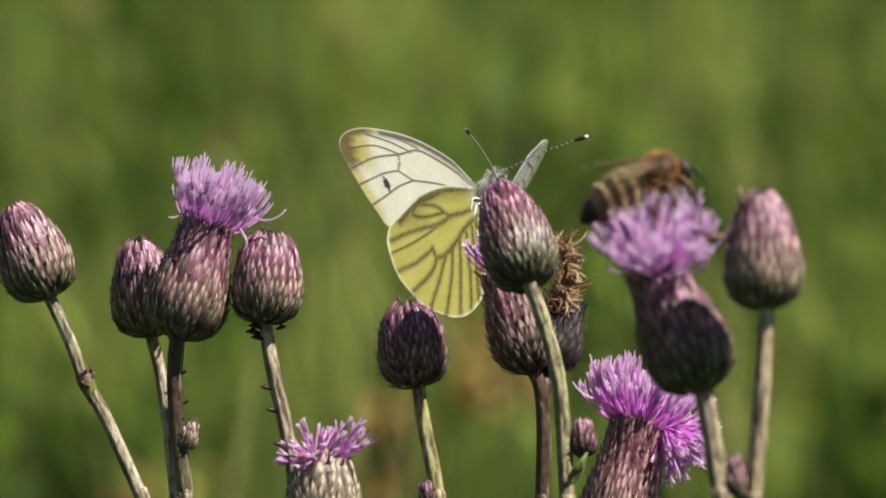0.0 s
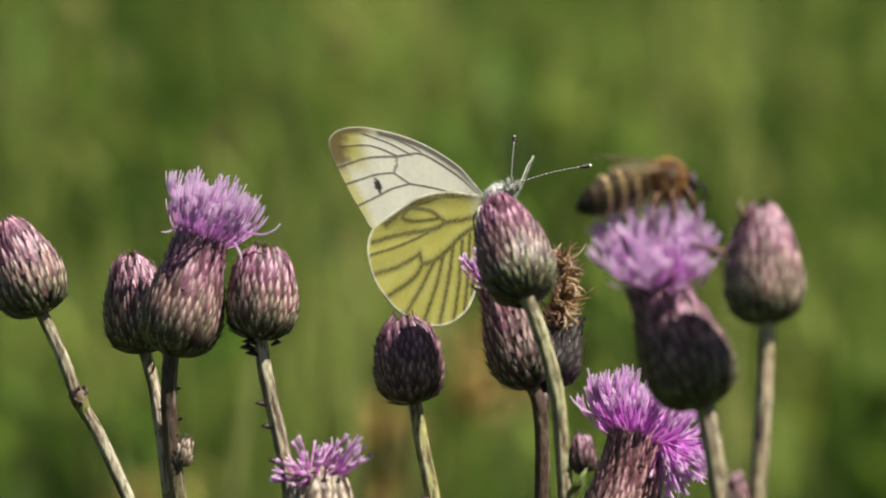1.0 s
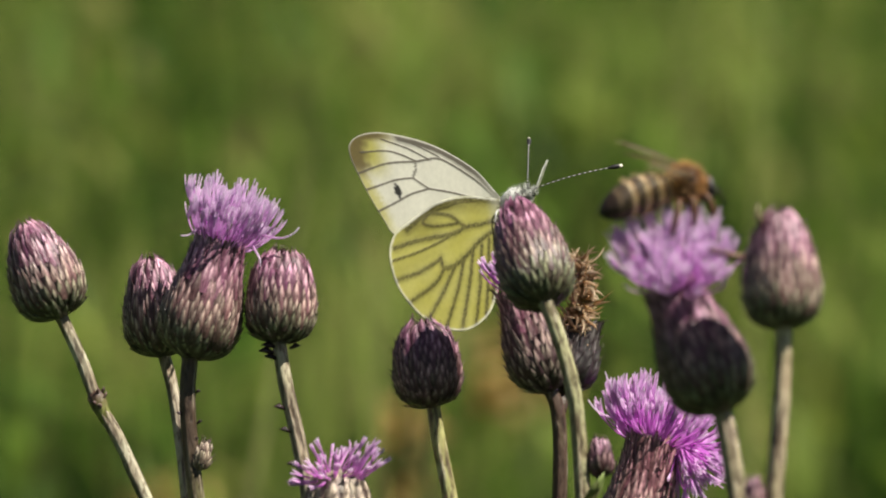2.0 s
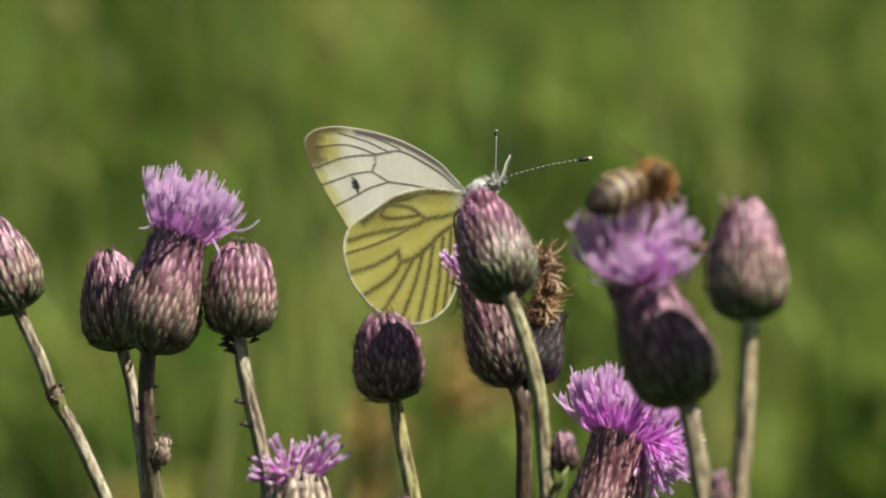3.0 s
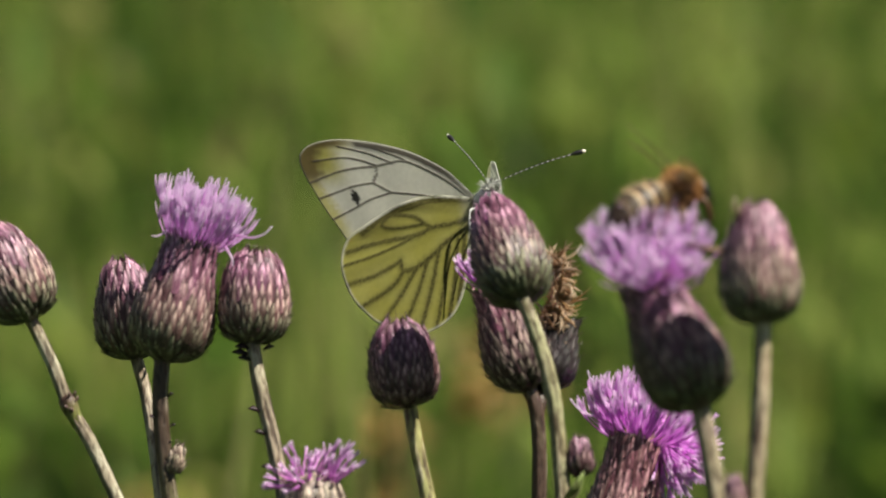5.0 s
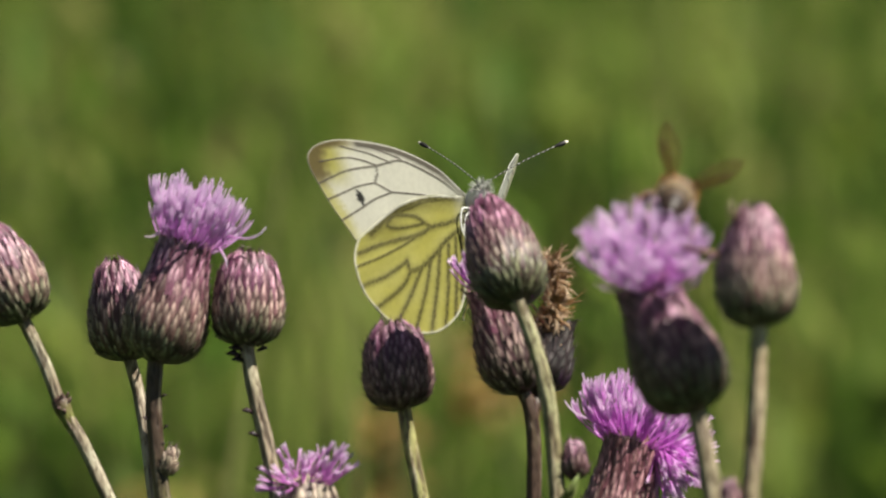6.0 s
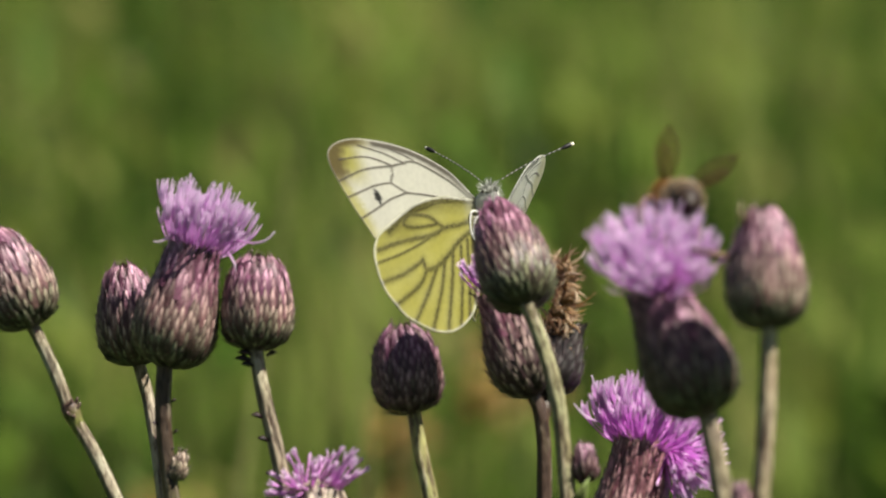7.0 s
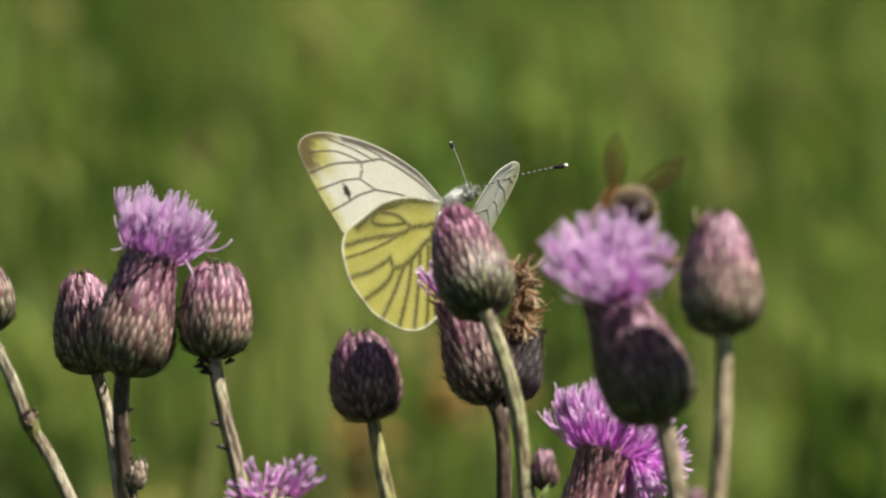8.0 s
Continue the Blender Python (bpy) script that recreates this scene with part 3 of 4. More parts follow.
def striped_bud():
    t = thistle_at("pale mauve thistle bud on a cream-coloured stalk", spot(-19.94, -40.75, 0))
    flower_head(t, spot(-24.65, -10.13, 0), spot(-24.02, 1.9, 0), 10.3, "round", "live", 15, 11, 30)
    s, line = stem(t, [spot(-24.81, -9.50, 0), spot(-23.87, -15.62, 0), spot(-22.30, -22.69, 0), spot(-21.04, -28.97, 0), spot(-20.33, -35.25, 1), spot(-20.10, -39.96, 1)], 1.0, 1.1, PALE_STEM, 9)
    for x, y, d in ((-25.20, -11.0, -1.6), (-25.4, -11.8, -1.9), (-25.0, -12.6, -1.3), (-23.40, -10.44, 1.2), (-23.2, -11.2, 0.9), (-23.87, -19.55, -1), (-23.16, -22.69, -0.9), (-22.22, -27.40, -0.9)):
        stem_scale(s, t, spot(x, y, -0.6), Vector((d, -0.3, 0.3)), 1.2 + 0.5 * abs(d))
    return t


def shaded_bud():
    t = thistle_at("dark thistle bud in shade on a green stalk", spot(0.86, -40.75, -5))
    flower_head(t, spot(-3.77, -18.92, -5), spot(-4.95, -7.85, -5), 9.9, "round", "plum", 16, 12, 31)
    stem(t, [spot(-3.53, -18.61, -5), spot(-2.67, -24.26, -5), spot(-1.41, -30.54, -5), spot(-0.63, -35.25, -5), spot(-0.16, -39.96, -5)], 0.95, 1.15, (0.34, 0.36, 0.15), 11)
    side_bud(t, spot(-2.04, -35.49, -6), spot(-2.59, -32.58, -6), 2.0, 17, tone="plum")
    return t


def perch_bud():
    t = thistle_at("tall mauve thistle bud under the butterfly, stalk pale green", spot(17.12, -40.75, -23))
    flower_head(t, spot(12.09, -4.79, -23), spot(7.85, 8.40, -15), 10.6, "bud", "wine", 18, 12, 31)
    s, line = stem(t, [spot(11.93, -4.48, -23), spot(13.98, -10.13, -23), spot(15.86, -17.19, -23), spot(16.80, -25.83, -23), spot(17.19, -35.25, -23), spot(17.19, -39.96, -23)], 0.95, 1.2, (0.34, 0.34, 0.19), 13)
    side_bud(t, spot(19.63, -28.66, -23), spot(19.47, -23.79, -23), 3.6, 19, spot(17.35, -33.05, -23), tone="plum")
    leaf = Heap()
    pts = [x - t.location for x in (spot(17.43, -32.11, -24), spot(19.00, -30.23, -25), spot(20.10, -28.19, -25))]
    leaf.tube(curve_points(pts, 6), [x * MM for x in (0.3, 0.8, 1.0, 0.95, 0.7, 0.4, 0.08)], [(0.16, 0.22, 0.07)] * 7, 6, True, 0.25)
    part("leaf", leaf.mesh("leaf", STEM), t, "small narrow green leaf")
    return t


def twin_heads():
    t = thistle_at("dark thistle with one open and one withered brown head", spot(13.82, -40.75, -3))
    flower_head(t, spot(12.5, -16.9, -3), spot(7.95, -2.90, -3), 9.7, "vase", "dark", 20, 11, 25, 0.15, "dark purple head with spiny bracts")
    floret_tuft(t, spot(8.2, -3.0, -3), spot(7.1, 2.0, -2), 32, 70, 5.0, 0.95, 2.1)
    flower_head(t, spot(14.45, -16.57, 2), spot(17.12, -7.38, 2), 8.4, "vase", "withered", 21, 8, 16, 0.1, "blackened withered head")
    rng = random.Random(33)
    for shade, count in (((0.28, 0.18, 0.11), 50), ((0.54, 0.39, 0.25), 64), ((0.78, 0.66, 0.48), 66)):
        husk = Heap()
        for _ in range(count):
            p = spot(16.0, -9.0, 0).lerp(spot(16.8, 0.8, -2), rng.random()) + Vector((rng.uniform(-1.4, 1.2), rng.uniform(-1.5, 0.8), 0)) * MM
            d = Vector((rng.uniform(-0.35, 1.1), rng.uniform(-0.9, 0.4), rng.uniform(-0.35, 1.0))).normalized()
            bend = Vector((rng.uniform(-1, 1), rng.uniform(-1, 1), rng.uniform(-1, 1))) * 0.75
            step = rng.uniform(0.35, 0.75) * MM
            pts = [p - t.location]
            for _ in range(6):
                pts.append(pts[-1] + d * step)
                d = (d + bend * 0.4).normalized()
            w = rng.uniform(0.1, 0.34) * MM
            husk.tube(pts, [w * x for x in (0.7, 1.0, 1.1, 1.0, 0.8, 0.5, 0.15)], [blend(shade, (0.7, 0.55, 0.36), rng.random() * 0.35)] * 7, 5, False, 0.35)
        part("withered_tuft", husk.mesh("withered_tuft", FLORET), t, "withered curled brown and straw-coloured florets", kind="stuff")
    for k, (dx, dy) in enumerate(((20.57, -4.00), (21.28, -3.38), (19.31, -2.28), (17.90, 1.65), (19.94, -5.57), (18.53, -7.77))):
        end = spot(dx, dy, -2 - k)
        a = spot(16.64, -4.63, -1)
        line = curve_points([a - t.location, a.lerp(end, 0.55) - t.location + Vector((0, 0, -0.0009)), end - t.location], 8)
        wisp = Heap()
        wisp.tube(line, [x * MM for x in (.18, .18, .17, .16, .15, .13, .11, .08, .04)], [blend((0.5, 0.32, 0.16), (0.72, 0.56, 0.34), k / 6)] * 9, 4)
        part("dry_wisp", wisp.mesh("dry_wisp", FLORET), t, "straw-coloured dry wisp")
    s, line = stem(t, [spot(12.56, -16.88, -3), spot(13.58, -19.55, -3), spot(13.98, -25.05, -3), spot(13.82, -35.25, -3), spot(13.82, -39.96, -3)], 0.95, 1.1, BROWN_STEM, 15)
    twig = Heap()
    twig.tube([x - t.location for x in (spot(14.45, -16.72, 1), spot(14.29, -18.37, 0), spot(13.74, -20.73, -2))], [0.9 * MM] * 3, [BROWN_STEM] * 3, 8)
    part("side_stalk", twig.mesh("side_stalk", STEM), t)
    return t


def bee_thistle():
    t = thistle_at("large dark thistle in bloom, its lilac tuft visited by the bee", spot(39.73, -40.75, -70))
    flower_head(t, spot(36.27, -19.39, -70), spot(29.05, -2.12, -70), 12.4, "vase", "wine", 22, 11, 28)
    floret_tuft(t, spot(29.68, -1.96, -71), spot(29.52, 4.00, -74), 34, 200, 7.8, 1.32, 3.3, (0.92, 0.62, 0.94), rise=0.8)
    stem(t, [spot(35.96, -18.92, -70), spot(37.06, -24.26, -70), spot(38.00, -30.54, -70), spot(38.63, -35.25, -70), spot(39.10, -39.96, -70)], 1.25, 1.35, (0.4, 0.36, 0.24), 17)
    return t


def tall_bud():
    t = thistle_at("mauve and sage-green thistle bud, softly out of focus", spot(42.87, -40.75, -81))
    flower_head(t, spot(44.67, -7.93, -81), spot(44.20, 7.54, -81), 10.4, "bud", "live", 23, 10, 26)
    s, line = stem(t, [spot(44.83, -7.46, -81), spot(44.59, -15.62, -81), spot(43.81, -25.83, -81), spot(43.10, -35.25, -81), spot(42.95, -39.96, -81)], 1.05, 1.15, (0.42, 0.38, 0.25), 19)
    side_bud(t, spot(40.98, -34.31, -81), spot(40.59, -29.13, -81), 2.8, 24, spot(42.71, -36.43, -81))
    twig = Heap()
    twig.tube([x - t.location for x in (spot(39.88, 1.33, -82), spot(37.53, 1.81, -82), spot(34.39, 2.59, -82))], [x * MM for x in (0.5, 0.42, 0.25)], [(0.11, 0.06, 0.035)] * 3, 6)
    part("dry_bract", twig.mesh("dry_bract", BRACT), t, "brown dry spine-like bract")
    spike = Heap()
    spike.tube([x - t.location for x in (spot(41.7, 5.9, -82), spot(41.1, 7.6, -82), spot(41.3, 9.0, -82))], [x * MM for x in (0.5, 0.4, 0.1)], [(0.2, 0.17, 0.08)] * 3, 6)
    part("dry_bract", spike.mesh("dry_bract", BRACT), t, "small olive-brown withered tip")
    return t


def low_bloom():
    t = thistle_at("thistle in bloom, its lilac tuft drooping to one side", spot(23.24, -45.46, 2))
    flower_head(t, spot(23.40, -42.71, 2), spot(27.01, -23.32, 2), 11.8, "vase", "rosy", 25, 13, 38)
    floret_tuft(t, spot(27.2, -25.0, 2), spot(29.0, -19.5, 4), 35, 240, 8.1, 1.45, 3.4, (0.9, 0.46, 0.91), 0.7)
    floret_tuft(t, spot(31.09, -25.20, 1), spot(33.60, -27.87, 0), 38, 70, 6.4, 0.9, 1.6, (0.9, 0.46, 0.91), -0.1)
    for pts in ((spot(22.6, -21.4, 1), spot(20.4, -20.6, 0), spot(18.9, -19.6, 0), spot(18.0, -18.4, 0)), (spot(24.0, -19.6, 1), spot(21.4, -17.0, 0), spot(20.4, -14.6, 0))):
        stray = Heap()
        line = curve_points([p - t.location for p in pts], 10)
        stray.tube(line, [0.2 * MM * (1 - 0.06 * k) for k in range(11)], [blend((0.75, 0.45, 0.75), (0.9, 0.8, 0.9), k / 6) for k in range(11)], 5)
        part("floret", stray.mesh("floret", FLORET), t, "pale stray floret")
    stem(t, [spot(23.40, -42.47, 2), spot(23.24, -47.03, 2), spot(23.16, -50.95, 2)], 1.1, 1.2, BROWN_STEM, 21)
    return t


def fading_bloom():
    t = thistle_at("pale straw-coloured thistle head with sparse lilac florets", spot(-16.02, -43.89, -13))
    flower_head(t, spot(-16.33, -40.35, -13), spot(-16.72, -28.19, -13), 10.8, "round", "pale", 26, 11, 26)
    floret_tuft(t, spot(-17.59, -29.13, -14), spot(-17.90, -25.67, -14), 36, 40, 4.6, 1.75, 1.6, (0.86, 0.44, 0.84), 0.25, 4, fine=1.25)
    floret_tuft(t, spot(-13.98, -28.81, -14), spot(-11.93, -25.52, -15), 37, 14, 5.2, 0.7, 0.9, (0.88, 0.52, 0.88), 0.3, 4, fine=1.25)
    stem(t, [spot(-16.33, -40.12, -13), spot(-16.17, -44.67, -13), spot(-16.09, -48.60, -13)], 1.0, 1.1, PALE_STEM, 23)
    return t


thistles = [make() for make in (leaning_bud, clustered_bud, crowned_thistle, striped_bud, shaded_bud, perch_bud, twin_heads, bee_thistle, tall_bud, low_bloom, fading_bloom)]


# ---- the butterfly ----
WHITE, GREY, LEMON, OLIVE, SMOKE = (0.68, 0.67, 0.58), (0.12, 0.105, 0.08), (0.46, 0.43, 0.085), (0.075, 0.065, 0.02), (0.12, 0.085, 0.032)
FORE_EDGE = [(-1.2, 1.1), (-4.1, 3.9), (-8.7, 6.4), (-13.3, 7.8), (-18.0, 8.5), (-21.1, 8.4), (-23.2, 7.7), (-24.3, 6.5), (-24.2, 5.0), (-23.4, 3.2), (-22.3, 1.2), (-21.2, -0.7), (-20.0, -2.5), (-18.9, -4.1), (-18.0, -5.4), (-16.6, -5.7), (-12.7, -4.8), (-6.5, -2.9), (-1.4, -1.0)]
HIND_EDGE = [(-1.3, 0.2), (-6.7, 0.4), (-11.1, -0.8), (-15.8, -3.6), (-17.8, -5.1), (-18.8, -7.4), (-18.8, -10.0), (-17.5, -13.4), (-15.6, -15.7), (-13.5, -17.3), (-10.4, -18.5), (-7.8, -18.7), (-5.5, -17.9), (-3.5, -16.3), (-2.3, -14.2), (-1.5, -11.6), (-1.1, -8.5), (-0.8, -4.5)]
FORE_VEINS = [
    (0.30, [(-0.7, 0.2), (-3.3, 2.9), (-6.4, 4.8), (-9.4, 6.2), (-12.5, 7.1), (-16.4, 7.8)]),
    (0.15, [(-1.0, 0.0), (-3.3, 1.9), (-6.4, 3.8), (-9.8, 5.3), (-11.8, 5.1), (-13.7, 4.7)]),
    (0.11, [(-9.8, 5.5), (-13.3, 6.9), (-16.8, 8.0)]),
    (0.11, [(-11.8, 5.2), (-14.9, 6.5), (-19.1, 7.6)]),
    (0.12, [(-13.5, 4.7), (-15.7, 5.5), (-18.4, 6.0), (-22.5, 5.6)]),
    (0.14, [(-13.7, 4.7), (-16.5, 4.5), (-19.2, 4.0), (-23.0, 2.6)]),
    (0.15, [(-13.7, 4.7), (-13.8, 3.5), (-14.2, 2.4)]),
    (0.13, [(-14.2, 2.4), (-16.9, 2.0), (-19.6, 1.1), (-22.0, 0.3)]),
    (0.13, [(-14.2, 2.4), (-12.8, 1.6), (-11.7, 1.0)]),
    (0.14, [(-11.7, 1.0), (-14.6, 0.1), (-16.9, -1.1), (-20.0, -2.6)]),
    (0.13, [(-11.7, 1.0), (-8.0, 0.6), (-4.9, 0.1), (-1.0, -0.1)]),
]
HIND_VEINS = [
    (0.44, [(-0.6, -0.3), (-3.7, -0.1), (-6.7, -0.3), (-9.6, -0.7), (-11.5, -1.4), (-13.6, -2.8), (-15.8, -4.5)]),
    (0.28, [(-6.7, -0.3), (-9.9, -1.4), (-11.9, -2.0), (-8.8, -2.4), (-7.2, -3.4), (-6.1, -4.0)]),
    (0.32, [(-0.4, -2.6), (-3.4, -3.5), (-6.1, -4.0), (-8.4, -5.0), (-11.2, -5.5), (-14.7, -6.2), (-18.0, -7.2)]),
    (0.22, [(-11.1, -1.7), (-12.7, -2.8), (-13.1, -3.6), (-11.2, -4.0), (-7.6, -3.5)]),
    (0.32, [(-0.6, -3.8), (-3.8, -5.7), (-6.1, -7.8), (-8.5, -9.5), (-10.2, -9.8), (-10.6, -8.5)]),
    (0.2, [(-8.4, -5.0), (-10.4, -6.1), (-14.3, -7.7), (-18.5, -9.0)]),
    (0.27, [(-10.6, -8.6), (-14.0, -10.4), (-18.3, -11.8)]),
    (0.27, [(-10.1, -9.8), (-12.0, -12.2), (-16.4, -14.9)]),
]
# the lower veins fan out from the cell to the margin
for root, end in (((-8.3, -9.4), (-13.3, -17.0)), ((-6.8, -8.4), (-10.5, -18.2)), ((-5.3, -7.4), (-8.0, -18.2)), ((-3.8, -6.4), (-5.7, -17.6)), ((-2.6, -5.6), (-3.9, -16.2)), ((-1.7, -5.0), (-2.6, -14.2))):
    HIND_VEINS.append((0.26, [root, (root[0] * 0.52 + end[0] * 0.48 + 0.15, root[1] * 0.5 + end[1] * 0.5), end]))


def fade(lo, hi, x):
    """A soft step over whole arrays."""
    f = np.clip((x - lo) / (hi - lo), 0, 1)
    return f * f * (3 - 2 * f)


def tint(c, other, f):
    return c + (np.array(other) - c) * np.asarray(f)[:, None]


def line_distance(x, y, line):
    best = np.full(x.shape, 1e9)
    for (ax, ay), (bx, by) in zip(line, line[1:]):
        dx, dy = bx - ax, by - ay
        f = np.clip(((x - ax) * dx + (y - ay) * dy) / (dx * dx + dy * dy + 1e-12), 0, 1)
        best = np.minimum(best, np.hypot(x - ax - f * dx, y - ay - f * dy))
    return best


def cloud(x, y, scale, seed):
    return np.array([noise.noise((a * scale, b * scale, seed)) for a, b in zip(x, y)])


def fore_pigment(x, y, edge, vein):
    c = np.tile(np.array(WHITE), (len(x), 1))
    grain = cloud(x, y, 2.6, 4.0)
    tip = fade(-17.2, -20.6, x + 0.25 * (y - 5)) * fade(1.0, 5.0, y)
    rim = fade(2.4, 0.5, edge + 0.5 * grain) * fade(-16, -19.5, x)
    c = tint(c, LEMON, np.maximum(tip * 0.9, rim * 0.75))
    dusk = fade(-20.6, -22.6, x + 0.15 * (y - 6) + 0.9 * cloud(x, y, 0.9, 6.0)) * fade(1.2, 4.0, y)
    dusk = np.maximum(dusk, fade(1.5, 0.5, edge) * fade(6.0, 7.4, y) * fade(-16, -20, x))
    c = tint(c, SMOKE, dusk * 0.88)
    ends = fade(2.6, 0.4, edge) * fade(-17, -20, x) * vein
    c = tint(c, SMOKE, ends * 0.8)
    costa = fade(1.15, 0.45, line_distance(x, y, FORE_EDGE[:6])) * fade(-21, -14, x)
    c = tint(c, (0.27, 0.24, 0.18), costa * (0.5 + 0.3 * grain))
    c = tint(c, GREY, vein * 0.9)
    c = tint(c, (0.46, 0.47, 0.4), fade(-5.0, -1.5, x) * 0.5)
    c = tint(c, (0.84, 0.83, 0.74), fade(0.24, 0.08, edge) * 0.5)
    blot = np.hypot((x + 16.7) * 1.5 + (y - 0.45) * 0.45, (y - 0.45) * 0.8)
    return tint(c, (0.015, 0.015, 0.013), fade(0.95, 0.6, blot + 0.3 * cloud(x, y, 2.4, 1.0)) * 0.97)


def sunlit_pigment(x, y, edge, vein):
    # paler than WHITE, veins weakened: the sun's glare is put into the pigment
    c = np.tile(np.array((0.86, 0.86, 0.78)), (len(x), 1))
    c = tint(c, LEMON, fade(-16, -22, x) * 0.4)
    return tint(c, (0.3, 0.3, 0.27), vein * 0.7)


def hind_pigment(x, y, edge, vein):
    soft = cloud(x, y, 0.35, 4.0)
    c = np.tile(np.array(LEMON), (len(x), 1))
    c = tint(c, (0.5, 0.48, 0.16), 0.4 + 0.4 * soft)
    dust = cloud(x, y, 3.4, 2.0)
    c = tint(c, OLIVE, np.clip(fade(-9, -13, x) * fade(-6.5, -2.5, y) * 0.45 + fade(-3.2, -0.9, y) * 0.25, 0, 0.6))
    c = tint(c, OLIVE, np.clip(vein * (0.8 + 0.35 * dust), 0, 0.97))
    c = tint(c, (0.5, 0.5, 0.4), fade(-3.0, -0.8, x) * fade(-6, -2, y) * 0.6)
    return tint(c, (0.84, 0.84, 0.76), fade(0.5, 0.15, edge + 0.15 * dust) * 0.65)


def wing_mesh(name, outline, veins, paint, side, spokes=230, rings=84):
    """A thin, slightly cupped wing with raised veins, hinge at the origin; side -1 or 1."""
    ring = np.array([(p.x, p.y) for p in curve_points([Vector((*p, 0)) for p in outline], spokes)])
    s = (np.arange(rings + 1) + 0.6) / (rings + 0.6)
    x, y = (ring[:, None, 0] * s).ravel(), (ring[:, None, 1] * s).ravel()
    vein = np.zeros(len(x))
    wob = 0.85 + 0.3 * cloud(x, y, 1.7, 9.0)
    for w, pts in veins:
        line = [(p.x, p.y) for p in curve_points([Vector((*q, 0)) for q in pts], 14)]
        away = line_distance(x, y, line) / wob
        vein = np.maximum(vein, np.maximum(fade(w * 1.9, w * 0.6, away), 0.4 * fade(w * 3.6, w, away) * (w > 0.2)))
    edge = line_distance(x, y, ring[::2])
    col = paint(x, y, edge, vein)
    ss = np.tile(s, len(ring))
    folds = 0.1 * np.cos(np.arctan2(y + 2, -x + 1) * 26) * ss ** 2 if name == "hindwing" else 0.05 * np.sin(x * 0.9 + y * 0.5) * ss
    cup = -0.0011 * (x * x + y * y) + folds
    v = np.concatenate([np.stack([-side * x, cup - vein * 0.05, y], 1), np.stack([-side * x, cup + 0.09, y], 1)]) * MM
    f = []
    n, half = rings + 1, len(x)
    for i in range(len(ring) - 1):
        for j in range(rings):
            a = i * n + j
            q = (a, a + 1, a + n + 1, a + n)
            f.append(q)
            f.append(tuple(half + k for k in reversed(q)))
    rimline = [i * n + rings for i in range(len(ring))]
    for a, b in zip(rimline, rimline[1:]):
        f.append((a, a + half, b + half, b))
    return mesh_of(name, v, f, np.concatenate([col, col]), WING)


